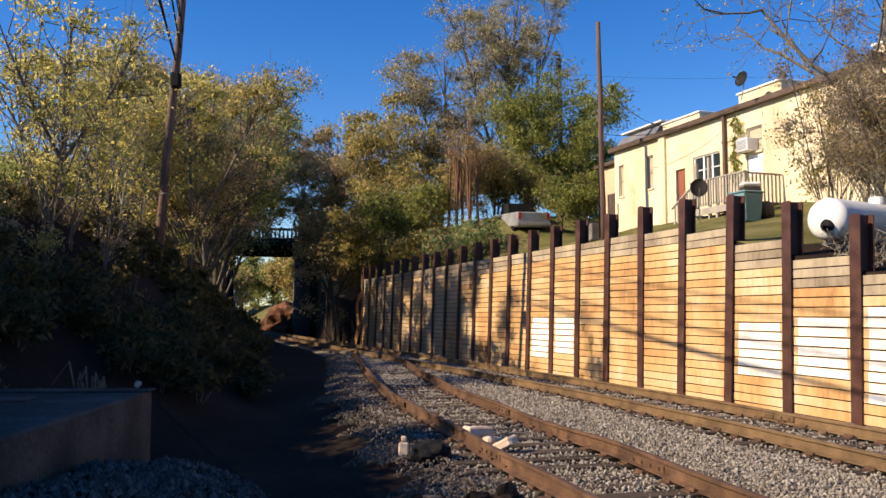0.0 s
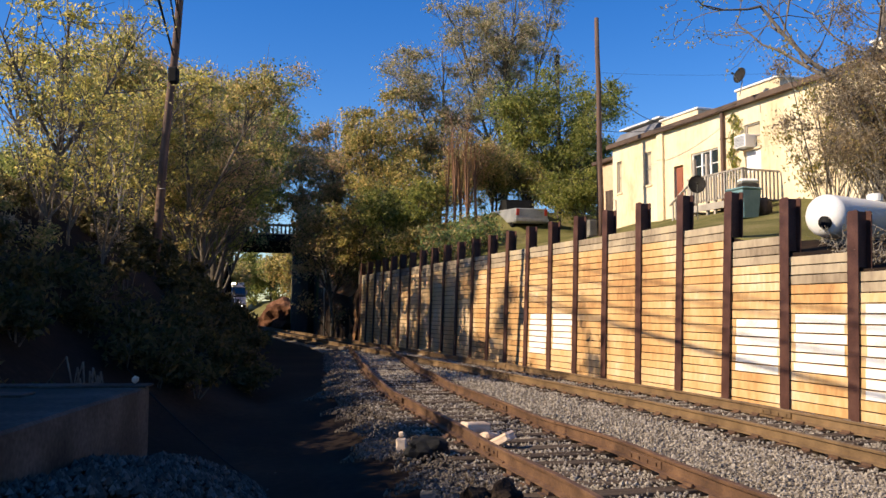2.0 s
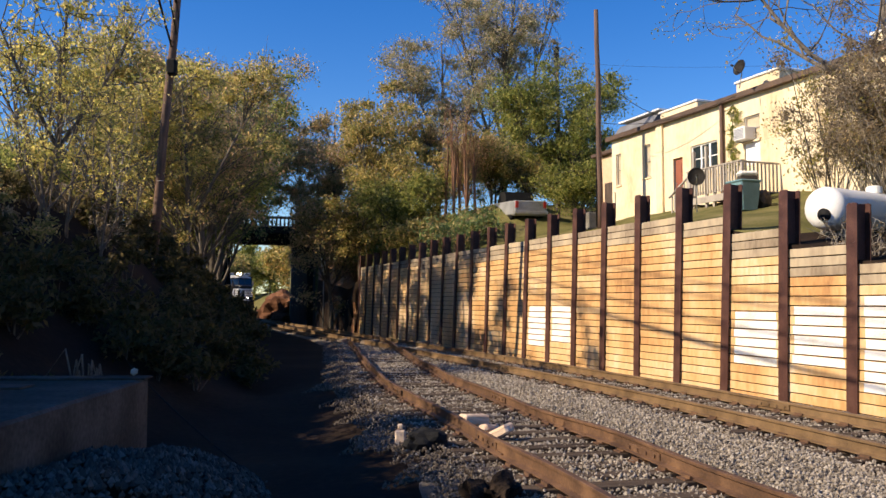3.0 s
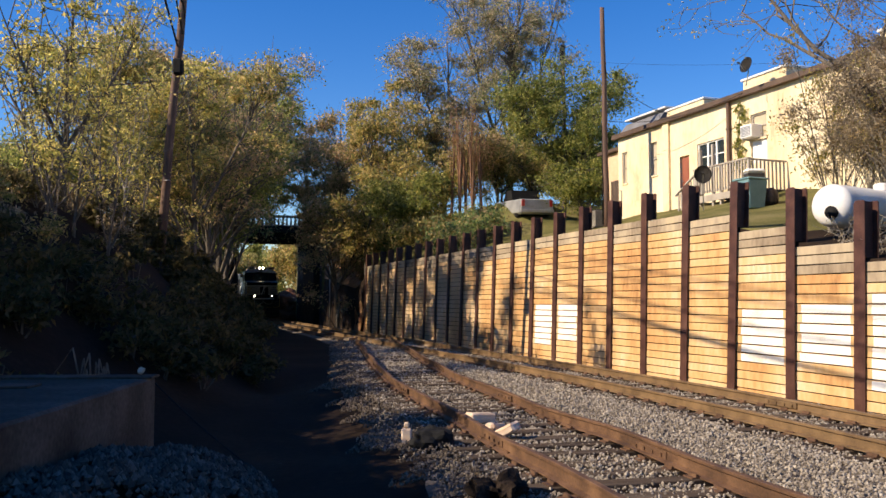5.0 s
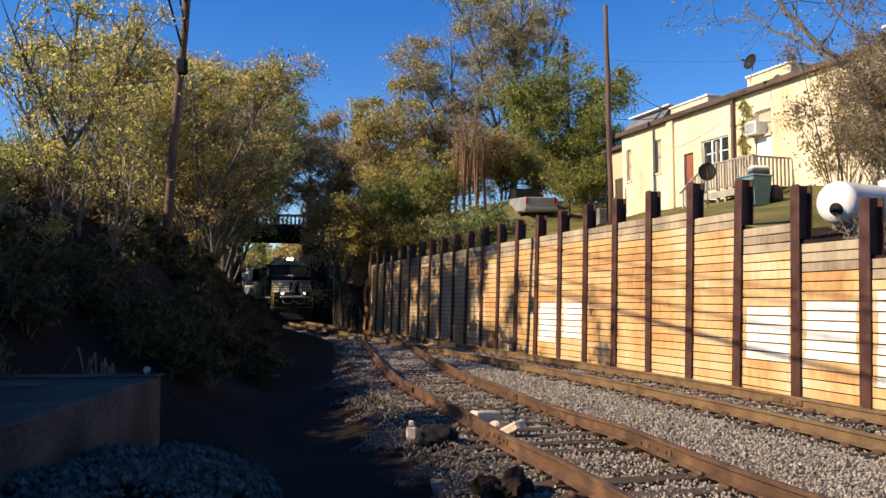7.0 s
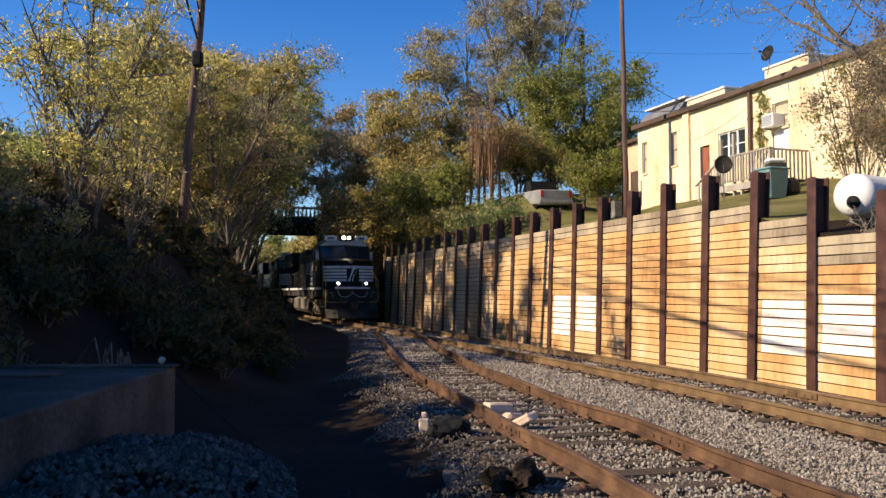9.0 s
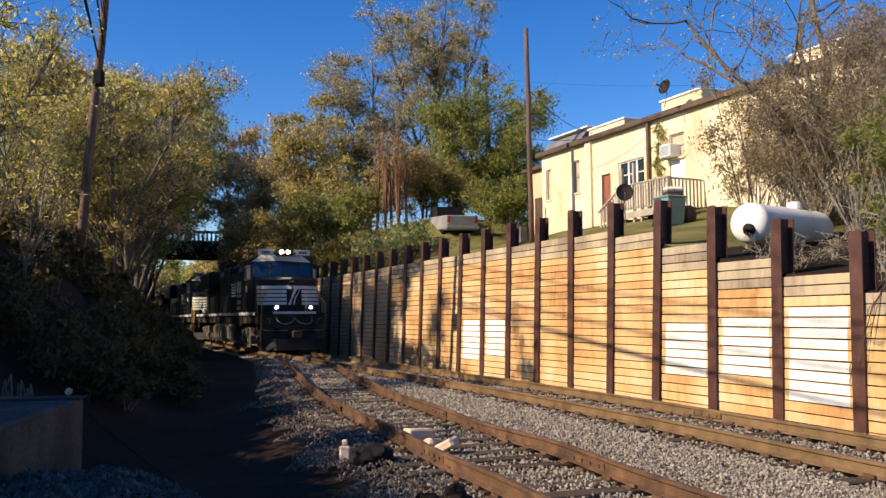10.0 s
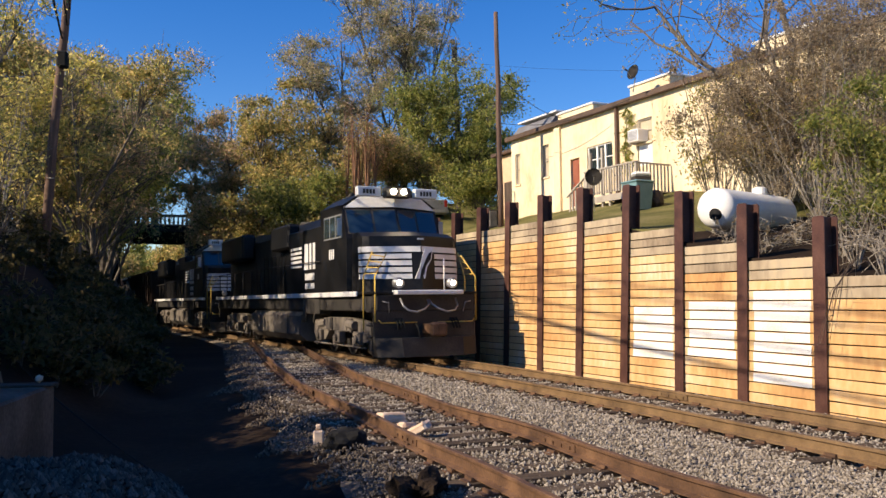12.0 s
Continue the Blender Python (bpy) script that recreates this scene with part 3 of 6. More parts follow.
def build_bridge():
    b = thing("road_bridge", "concrete road bridge coloured dark for shade, with a pale balustrade over the railway", "bridge", frame_at(72), kind="structure")
    for s in (-1, 1):
        bm = bmesh.new()
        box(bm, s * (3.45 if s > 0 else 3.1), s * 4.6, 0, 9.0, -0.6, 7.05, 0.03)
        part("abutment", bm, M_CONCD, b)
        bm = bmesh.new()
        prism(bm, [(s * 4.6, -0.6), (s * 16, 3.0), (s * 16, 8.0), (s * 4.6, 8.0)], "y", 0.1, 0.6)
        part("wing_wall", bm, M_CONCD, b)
    bm = bmesh.new()
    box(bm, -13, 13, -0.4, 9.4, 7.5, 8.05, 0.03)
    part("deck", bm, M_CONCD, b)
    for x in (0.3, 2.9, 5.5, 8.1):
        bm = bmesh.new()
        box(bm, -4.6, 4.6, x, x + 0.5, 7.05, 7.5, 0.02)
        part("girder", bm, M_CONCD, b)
    bal = bmesh.new()
    tube(bal, [(0, 0, 8.13), (0, 0, 8.3), (0, 0, 8.5), (0, 0, 8.72), (0, 0, 8.8)], [0.06, 0.11, 0.075, 0.06, 0.09], 8)
    bme = mesh_from(bal, "baluster")
    bme.materials.append(M_CONC)
    for y in (0.0, 9.0):
        bm = bmesh.new()
        box(bm, -13, 13, y - 0.14, y + 0.14, 8.8, 9.0, 0.02)
        part("parapet_rail", bm, M_CONC, b)
        bm = bmesh.new()
        box(bm, -13, 13, y - 0.14, y + 0.14, 8.03, 8.14, 0.02)
        part("parapet_base", bm, M_CONC, b)
        for i in range(75):
            x = -12.9 + 0.35 * i
            if i % 12 == 0:
                bm = bmesh.new()
                box(bm, x - 0.17, x + 0.17, y - 0.18, y + 0.18, 8.05, 9.1, 0.02)
                part("pier", bm, M_CONC, b)
            else:
                shared("baluster", bme, b, Matrix.Translation((x, y, 0)))
    return b


build_bridge()


# ---- plants ----
def leaf_cloud(name, centres, radii, per, size, rng, flat=0.75):
    """Many small folded leaves scattered in clumps round the given centres."""
    pts = []
    for c, r in zip(centres, radii):
        n = int(per * (0.6 + 0.8 * rng.random()))
        d = rng.normal(size=(n, 3))
        d /= np.linalg.norm(d, axis=1)[:, None] + 1e-9
        d *= (np.minimum(1.5, np.abs(rng.normal(size=n))) * 0.62 + 0.12)[:, None] * r
        d[:, 2] *= flat
        pts.append(np.array(c) + d)
    p = np.concatenate(pts)
    n = len(p)
    a = rng.normal(size=(n, 3))
    a[:, 2] -= 0.25
    a /= np.linalg.norm(a, axis=1)[:, None]
    b = np.cross(a, rng.normal(size=(n, 3)))
    b /= np.linalg.norm(b, axis=1)[:, None] + 1e-9
    s = size * (0.6 + 0.8 * rng.random(n))[:, None]
    fold = np.cross(a, b) * s * 0.15
    quad = np.stack([p - a * s, p + b * s * 0.42 + fold, p + a * s, p - b * s * 0.42 + fold], 1).reshape(-1, 3)
    me = bpy.data.meshes.new(name)
    me.vertices.add(4 * n)
    me.vertices.foreach_set("co", quad.ravel())
    me.loops.add(4 * n)
    me.loops.foreach_set("vertex_index", np.arange(4 * n))
    me.polygons.add(n)
    me.polygons.foreach_set("loop_start", 4 * np.arange(n))
    me.update()
    me.validate()
    return me


def tree(name, label, x, y, z, height, spread, leaves, seed, per=170, size=0.13, clumps=60, low=0.28, bark=None, lean=(0, 0), clump_r=0.95, taper=0.6, trunk_r=None, group=""):
    """A tapered trunk with bent limbs, each ending in clumps of leaves."""
    rng = np.random.default_rng(seed)
    t = thing(name, label, "tree" if height > 3 else "bush", Matrix.Translation((x, y, z - 0.15)), group)
    bm = bmesh.new()
    r0 = trunk_r or 0.012 * height + 0.03
    spine = []
    for i in range(8):
        k = i / 7
        spine.append((lean[0] * k * k + 0.03 * height * math.sin(3.1 * k + seed) * k, lean[1] * k * k + 0.03 * height * math.cos(2.3 * k + seed) * k, height * 0.93 * k))
    tube(bm, spine, [r0 * (1 - 0.85 * i / 7) for i in range(8)], 7)
    centres, radii = [], []
    leaders = [[np.array(s) for s in spine]]
    for j in range(4):
        a = j * 1.57 + rng.normal() * 0.5 + seed
        k0 = int(1 + 2.2 * rng.random())
        p0 = np.array(spine[k0])
        tip = p0 + np.array([math.cos(a) * spread * (0.55 + 0.3 * rng.random()), math.sin(a) * spread * 0.7, 0])
        tip[2] = height * (0.62 + 0.3 * rng.random())
        bow = (p0 + tip) / 2 + np.array([math.cos(a), math.sin(a), 0.4]) * 0.12 * spread
        line = [(1 - t) ** 2 * p0 + 2 * t * (1 - t) * bow + t * t * tip for t in np.linspace(0, 1, 8)]
        tube(bm, line, [r0 * 0.55 * (1 - 0.85 * i / 7) for i in range(8)], 6, False)
        leaders.append(line)
    for i in range(clumps):
        line = leaders[i % 5]
        k = min(1.0, 0.25 + 0.8 * rng.random() ** 0.75) if i % 5 else min(1.0, low + (1 - low) * rng.random())
        base = np.array([np.interp(k, np.linspace(0, 1, 8), [s[j] for s in line]) for j in range(3)])
        if base[2] < low * height:
            base[2] = low * height + 0.4 * height * rng.random()
        q = min(1.0, base[2] / height)
        reach = spread * (0.15 + 0.5 * rng.random()) * (1.15 - 0.75 * q)
        ang = i * 2.4 + rng.normal() * 0.5
        c = base + np.array([math.cos(ang) * reach, math.sin(ang) * reach, rng.normal() * 0.35 + 0.25])
        start = np.array([np.interp(max(0.0, k - 0.18), np.linspace(0, 1, 8), [s[j] for s in line]) for j in range(3)])
        mid = (start + c) / 2 + np.array([0, 0, 0.1 * reach]) + rng.normal(size=3) * 0.12
        rr = r0 * (0.3 - 0.18 * q)
        tube(bm, [start, mid, c], [rr, rr * 0.6, 0.012], 5, False)
        for _ in range(3):
            tip = c + rng.normal(size=3) * clump_r * 0.75
            tube(bm, [mid * 0.35 + c * 0.65, tip], [0.014, 0.005], 3, False)
        centres.append(c)
        radii.append(clump_r * (0.5 + 0.9 * rng.random()))
    shade_smooth(part("trunk", bm, bark or M_BARK, t))
    if per:
        me = leaf_cloud("crown", centres, radii, int(per * 1.7), size * 0.64, rng)
        me.materials.append(leaves)
        o = new("crown", me)
        o.parent = t
    return t


def thicket(name, label, spots, leaves, seed, per=120, size=0.1, r=0.7, stems=True, bark=None):
    """Low brush: stems out of the ground and clumps of leaves over them."""
    rng = np.random.default_rng(seed)
    x0, y0, z0 = spots[0]
    t = thing(name, label, "bush", Matrix.Translation((x0, y0, z0)))
    centres, radii = [], []
    bm = bmesh.new()
    for x, y, z in spots:
        for _ in range(5):
            a = rng.normal(size=3) * r * 0.55
            c = np.array([x - x0 + a[0], y - y0 + a[1], z - z0 + abs(a[2]) + r * 0.5])
            tube(bm, [(x - x0, y - y0, z - z0 - 0.15), ((x - x0 + c[0]) / 2 + rng.normal() * 0.1, (y - y0 + c[1]) / 2, c[2] * 0.55), tuple(c)], [0.02, 0.014, 0.006], 4, False)
            centres.append(c)
            radii.append(r * (0.5 + 0.5 * rng.random()))
    part("brushwood", bm, bark or M_BARK, t)
    if per:
        me = leaf_cloud("foliage", centres, radii, per, size, rng)
        me.materials.append(leaves)
        o = new("foliage", me)
        o.parent = t
    return t


def plant(name, label, y, u, **k):
    p = at(y, u)
    return tree(name, label, p.x, p.y, ground_z(y, u), **k)


def surface(x, y):
    """The ground's height at a spot of the plan."""
    c = y
    for _ in range(6):
        u = (x - at(c, 0).x) * math.cos(radians(head(c))) + (y - c) * math.sin(radians(head(c)))
        c = y - u * math.sin(radians(head(c)))
    return ground_z(c, u)


TREES = (
    # name, label, x, y, top, spread, leaves, clumps, leaves per clump, leaf size, low, clump radius, lean
    ("tree", "sparse yellow-leaved tree of thin branches", -9.3, 20.0, 10.0, 2.6, L_YELLOW, 44, 60, 0.085, 0.34, 0.6, 0),
    ("tree", "yellowing slender tree on the cutting's bank", -10.9, 27.0, 10.3, 3.2, L_YELLOW, 80, 110, 0.1, 0.16, 0.65, 0),
    ("tree", "yellowing broadleaf tree on the cutting's bank", -9.6, 31.5, 10.9, 3.6, L_OLIVE, 105, 105, 0.11, 0.2, 0.75, 0),
    ("tree", "olive and yellow broadleaf tree on the cutting's bank", -12.4, 33.5, 12.8, 2.9, L_OLIVE, 80, 105, 0.12, 0.16, 0.8, 0),
    ("tree", "tall tree tinged with rust on the bank", -10.5, 37, 13.2, 4.2, L_RUST, 110, 80, 0.13, 0.26, 0.85, 0),
    ("tree", "green tree on the bank", -12.2, 42.5, 13.6, 4.8, L_GREEN, 110, 95, 0.14, 0.42, 0.85, 4.2),
    ("tree", "green and rust tree on the bank", -12.6, 46, 14.8, 4.2, L_GREEN, 105, 105, 0.15, 0.26, 0.9, 0),
    ("tree", "grey-green tree tinged with rust on the bank", -17.4, 52, 17.6, 3.6, L_RUST, 90, 115, 0.18, 0.22, 1.05, 0),
    ("tree", "grey-green and rust tree leaning over the bridge", -16.6, 61, 19.8, 6.4, L_RUST, 210, 105, 0.17, 0.42, 1.05, 5.6),
    ("tree", "green tree leaning over the bridge", -15.0, 56, 15.0, 5.0, L_DEEP, 140, 105, 0.17, 0.44, 1.0, 3.2),
    ("tree", "low green tree hanging over the cutting", -15.6, 52, 11.0, 2.9, L_GREEN, 65, 115, 0.17, 0.3, 1.0, 1.6),
    ("tree", "tall olive tree behind the bridge's end", -23.5, 66, 17.5, 4.5, L_OLIVE, 80, 115, 0.2, 0.2, 1.2, 0),
    ("tree", "dark green tree behind the bridge's end", -21.3, 70.0, 16.0, 3.6, L_DEEP, 110, 240, 0.2, 0.02, 1.1, 0),
    ("tree", "dense dark bush tree beside the bridge's mouth", -18.4, 63.5, 10.8, 2.2, L_DEEP, 60, 190, 0.17, 0.03, 1.0, 0),
    ("tree", "dense olive bush tree beside the bridge's mouth", -19.2, 67.5, 12.0, 2.3, L_OLIVE, 60, 190, 0.17, 0.03, 1.0, 0),
    ("tree", "rust-brown and olive tree beside the bridge", -7.4, 60.5, 16.0, 5.6, L_RUST, 150, 105, 0.17, 0.2, 1.0, 0),
    ("tree", "low rust-brown tree hanging over the wall's end", -7.4, 57.0, 10.6, 4.2, L_RUST, 110, 110, 0.15, 0.12, 0.9, -1.0),
    ("tree", "olive tree above the retaining wall", -3.6, 55, 16.8, 3.6, L_OLIVE, 95, 115, 0.17, 0.12, 1.0, 0),
    ("tree", "tall grey-green feathery tree with a thin crown", 4.4, 58, 26.5, 5.4, L_GREY, 190, 75, 0.15, 0.2, 0.95, 0.4),
    ("tree", "tall sparse olive tree with bare twigs", -0.2, 56, 20.6, 4.4, L_GREY, 140, 75, 0.15, 0.2, 0.95, 0),
    ("tree", "dense green tree beside the yellow building", 6.5, 46.5, 15.8, 4.0, L_GREEN, 140, 120, 0.14, 0.16, 0.9, 0),
    ("tree", "green tree hanging over the wall's far end", -2.7, 49, 9.4, 2.7, L_GREEN, 65, 115, 0.15, 0.08, 0.9, 0),
    ("tree", "olive brush tree over the wall's far end", -5.2, 53.5, 10.2, 2.7, L_OLIVE, 65, 115, 0.15, 0.06, 0.9, 0),
    ("tree", "tangled olive brush tree behind the wall", -0.6, 51.5, 11.0, 2.3, L_OLIVE, 50, 105, 0.14, 0.1, 0.85, 0),
    ("tree", "reddish-stemmed brush tree behind the wall", 1.6, 50.0, 12.5, 2.2, L_RUST, 40, 90, 0.13, 0.36, 0.8, 0),
    ("tree", "olive brush tree behind the parked pickup", 3.2, 53.0, 13.0, 2.4, L_OLIVE, 55, 105, 0.14, 0.1, 0.85, 0),
    ("tree", "olive brush tree behind the green tree", 8.6, 53.0, 11.5, 2.6, L_OLIVE, 60, 160, 0.15, 0.03, 0.9, 0),
    ("tree", "green brush tree beside the shed", 8.2, 48.5, 11.0, 2.2, L_GREEN, 50, 105, 0.14, 0.05, 0.85, 0),
    ("tree", "dense leafy understorey bush on the bank", -13.2, 38, 9.0, 2.3, L_GREEN, 60, 80, 0.11, 0.06, 0.85, 0),
    ("tree", "dense leafy understorey bush on the bank", -14.8, 43, 9.6, 2.4, L_GREEN, 60, 80, 0.12, 0.06, 0.85, 0),
    ("tree", "dense leafy understorey bush on the bank", -15.2, 47.5, 10.4, 2.4, L_OLIVE, 75, 110, 0.12, 0.06, 0.85, 0),
    ("tree", "dense leafy understorey bush on the bank", -12.4, 24.6, 6.0, 2.6, L_GREEN, 60, 115, 0.09, 0.1, 0.75, 0),
    ("tree", "low leafy bush under the trees on the bank", -13.6, 28.0, 6.8, 2.6, L_OLIVE, 60, 90, 0.1, 0.05, 0.7, 0),
    ("tree", "low leafy bush under the trees on the bank", -17.0, 32.0, 7.6, 3.0, L_DEEP, 70, 90, 0.12, 0.03, 0.8, 0),
    ("tree", "low leafy bush under the trees on the bank", -20.5, 36.0, 8.0, 3.2, L_OLIVE, 70, 90, 0.13, 0.03, 0.85, 0),
    ("tree", "low leafy bush under the trees on the bank", -18.5, 41.0, 8.6, 3.2, L_GREEN, 70, 90, 0.13, 0.03, 0.85, 0),
    ("tree", "olive brush filling the gap behind the green tree", 5.6, 52.5, 11.6, 3.2, L_OLIVE, 70, 120, 0.14, 0.03, 0.9, 0),
    ("tree", "dark brush filling the gap behind the green tree", 3.6, 55.0, 12.4, 3.2, L_DEEP, 70, 120, 0.14, 0.03, 0.9, 0),
    ("tree", "dark brush behind the shed", 8.0, 56.0, 12.0, 3.4, L_DEEP, 70, 120, 0.14, 0.03, 0.9, 0),
    ("tree", "low green tree above the wall", 7.6, 44.5, 9.6, 2.0, L_GREEN, 45, 160, 0.13, 0.15, 0.8, 0),
)
for k, (name, label, x, y, top, spread, leaves, clumps, per, size, low, cr, lean) in enumerate(TREES):
    z = surface(x, y)
    tree(name, label, x, y, z, top - z, spread, leaves, 100 + k, per, size, clumps, low, M_REDBARK if "reddish" in label else None, (lean, 0), cr, group="trees on the banks")
# unseen trees on the bank beside the camera's stand, added to cast shade
for k, (x, y, top, spread) in enumerate(((-9.6, 0.0, 6.7, 2.4), (-9.5, 3.6, 6.3, 2.4), (-9.7, 7.0, 5.7, 2.3), (-10.0, 10.8, 5.3, 2.2), (-11.5, 15.5, 6.4, 2.2), (-13.2, 5.4, 7.6, 2.6))):
    z = surface(x, y)
    tree("tree", "unseen olive tree added on the bank to shade the cutting", x, y, z, top - z, spread, L_OLIVE, 200 + k, 220, 0.13, 46, 0.1, None, clump_r=0.95, group="trees on the banks")
# slim stems in the brush, a few of them pale
for k, (x, y, h, lx) in enumerate(((-11.2, 31, 5.5, 0.2), (-9.6, 24.6, 4.6, 0.3), (-10.2, 27.8, 5.2, 0.2), (-8.9, 18.4, 3.8, 0.5), (-8.5, 18.9, 3.2, 0.7), (-8.4, 17.8, 2.8, -0.5), (-9.4, 22.6, 4.0, -0.3), (-7.9, 19.4, 2.8, 0.3), (-9.9, 19.8, 4.0, -0.6))):
    tree("sapling", "bare pale-stemmed sapling in the brush" if k < 3 else "thin brown-stemmed sapling in the brush", x, y, surface(x, y), h, 1.2, L_YELLOW, 300 + k, 26, 0.08, 14, 0.5, M_BARKPALE if k < 3 else M_BARK, (lx, 0), 0.5, trunk_r=0.045)
# far woods beyond the bridge
for k in range(16):
    x, y = -66 + 4.3 * (k % 12) + (k % 3), (176 if k < 12 else 136) + 8 * (k % 3)
    if k >= 12:
        x = -44 + 6.5 * (k - 12)
    tree("tree", "green wooded hillside tree beyond the bridge", x, y, 3.4, (8.8 if k < 12 else 5.6) + 0.9 * (k % 4), 5.4, L_OLIVE if k % 2 else L_GREEN, 400 + k, 130, 0.4, 60, 0.02, None, clump_r=1.9, group="far woods")
rngt = random.Random(8)
# several reddish trunks showing through the brush above the wall
for k, (x, y, h) in enumerate(((0.2, 48.6, 6.5), (0.7, 48.2, 7.2), (1.1, 48.9, 6.2), (1.5, 48.0, 6.8), (2.0, 48.5, 5.6))):
    tree("sapling", "bare red-brown trunk above the wall", x, y, surface(x, y), h, 0.35, L_RUST, 340 + k, 16, 0.12, 5, 0.7, M_REDBARK, (0.3 - 0.15 * k, 0), 0.6, trunk_r=0.11)
# undergrowth on the left slope
for k in range(15):
    y = 12 + 3.0 * k
    spots = []
    for _ in range(9):
        yy, uu = y + rngt.uniform(-1.7, 1.7), left_toe(y) - rngt.uniform(0.8, 4.6)
        p = at(yy, uu)
        spots.append((p.x, p.y, ground_z(yy, uu)))
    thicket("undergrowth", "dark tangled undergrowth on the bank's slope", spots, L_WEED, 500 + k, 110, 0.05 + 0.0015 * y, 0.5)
# weeds and low brush on the bank's top
for k in range(10):
    y = 13 + 1.9 * k
    spots = []
    for _ in range(9):
        yy, uu = y + rngt.uniform(-1.2, 1.2), left_toe(y) - rngt.uniform(4.2, 8.5)
        p = at(yy, uu)
        spots.append((p.x, p.y, ground_z(yy, uu)))
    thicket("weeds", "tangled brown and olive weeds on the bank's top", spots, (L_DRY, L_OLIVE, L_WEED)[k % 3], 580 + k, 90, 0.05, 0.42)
# brush along the far end of the wall
for k in range(8):
    y = 42 + 3.4 * k
    spots = []
    for _ in range(7):
        yy, uu = y + rngt.uniform(-1.7, 1.7), 3.8 + rngt.uniform(0, 3.5)
        p = at(yy, uu)
        spots.append((p.x, p.y, ground_z(yy, uu)))
    thicket("undergrowth", "green and brown brush above the cutting", spots, (L_DEEP, L_OLIVE, L_RUST)[k % 3], 540 + k, 130, 0.11, 1.0)


# ---- yellow building ----
B_Z = 5.65


def build_building():
    # local: y runs along the long wall away from its far corner, x runs out of the wall towards the railway
    m = Matrix.Translation((8.25, 40.0, B_Z)) @ Matrix(((-0.938, 0.347, 0, 0), (-0.347, -0.938, 0, 0), (0, 0, 1, 0), (0, 0, 0, 1)))
    b = thing("building", "long cream stucco building with a brown eave and white parapets", "building", m)
    L, H, T = 24.0, 3.8, 0.3
    holes = [(0.35, 0.78, 1.5, 3.0, "w"), (2.65, 3.2, 1.55, 3.05, "w"), (4.85, 5.5, 0.0, 2.07, "d"), (6.05, 7.75, 1.25, 2.4, "w"), (9.3, 10.15, 1.1, 2.95, "a")]
    bm = bmesh.new()
    cuts = sorted({0.0, L} | {h[0] for h in holes} | {h[1] for h in holes})
    for a, c in zip(cuts, cuts[1:]):
        h = next((h for h in holes if h[0] <= a < h[1]), None)
        if h is None:
            box(bm, -T, 0, a, c, -0.8, H)
        else:
            if h[2] > 0:
                box(bm, -T, 0, a, c, -0.8, h[2])
            else:
                box(bm, -T, 0, a, c, -0.8, -0.02)
            box(bm, -T, 0, a, c, h[3], H)
    box(bm, -11, -T, 0, T, -0.8, H)
    box(bm, -11, -T, L - T, L, -0.8, H)
    box(bm, -11 - T, -11, 0, L, -0.8, H)
    part("wall", bm, M_STUCCO, b)
    bm = bmesh.new()
    box(bm, -10.9, -T - 0.05, T, L - T, -0.7, -0.1)
    box(bm, -3.0, -2.9, T, L - T, -0.1, H)
    part("interior", bm, M_DARKWOOD, b)
    bm = bmesh.new()
    box(bm, 0.0, 0.12, 3.75, 4.2, -0.8, H - 0.05, 0.02)
    part("pilaster", bm, M_STUCCO, b)
    bm = bmesh.new()
    prism(bm, [(0.2, H - 0.02), (0.2, H + 0.08), (-11.2, H + 0.6), (-11.2, H + 0.4)], "y", -0.2, L + 0.2)
    part("roof", bm, M_ROOF, b)
    bm = bmesh.new()
    box(bm, 0.2, 0.24, -0.22, L + 0.22, H - 0.1, H + 0.1)
    box(bm, 0.0, 0.2, -0.2, L + 0.2, H - 0.1, H - 0.04)
    part("fascia", bm, M_FASCIA, b)
    for y0, y1, z1 in ((3.6, 6.2, 0.5), (8.6, 10.9, 0.62), (15.0, 17.5, 0.62)):
        bm = bmesh.new()
        box(bm, -4.0, -0.25, y0, y1, H + 0.1, H + z1, 0.03)
        par = part("parapet", bm, M_STUCCO, b, "white-capped parapet")
        bm = bmesh.new()
        box(bm, -4.06, -0.19, y0 - 0.06, y1 + 0.06, H + z1, H + z1 + 0.09, 0.02)
        part("coping", bm, M_WHITE, par)
    bm = bmesh.new()
    prism(bm, [(0.0, H + 0.14), (-3.4, H + 0.3), (-3.4, H + 0.8), (-0.4, H + 0.62)], "y", 0.1, 3.3)
    part("roof_cover", bm, M_ROOF, b, "sagging grey tarpaulin over the roof's end")
    bm = bmesh.new()
    box(bm, -3.4, -0.36, 0.05, 3.35, H + 0.78, H + 0.85)
    part("coping", bm, M_WHITE, b)
    for y0, y1, z0, z1, kind in holes:
        if kind == "d":
            bm = bmesh.new()
            box(bm, -0.14, -0.08, y0 + 0.06, y1 - 0.06, -0.02, z1 - 0.06, 0.008)
            for zz in (0.25, 1.15):
                box(bm, -0.085, -0.07, y0 + 0.17, y1 - 0.17, zz, zz + 0.7, 0.01)
            d = part("door", bm, M_REDDOOR, b, "red-brown panelled door")
            bm = bmesh.new()
            tube(bm, [(-0.08, y0 + 0.15, 1.0), (-0.03, y0 + 0.15, 1.0)], 0.03, 8)
            part("handle", bm, M_STEEL, d)
            continue
        z0w = z0 if kind == "w" else 2.0
        f = 0.06
        paint = M_WHITE if y1 - y0 > 1 else M_GREYWOOD
        bm = bmesh.new()
        box(bm, -0.16, -0.06, y0 + f, y1 - f, z0w, z0w + f)
        w = part("window", bm, paint, b)
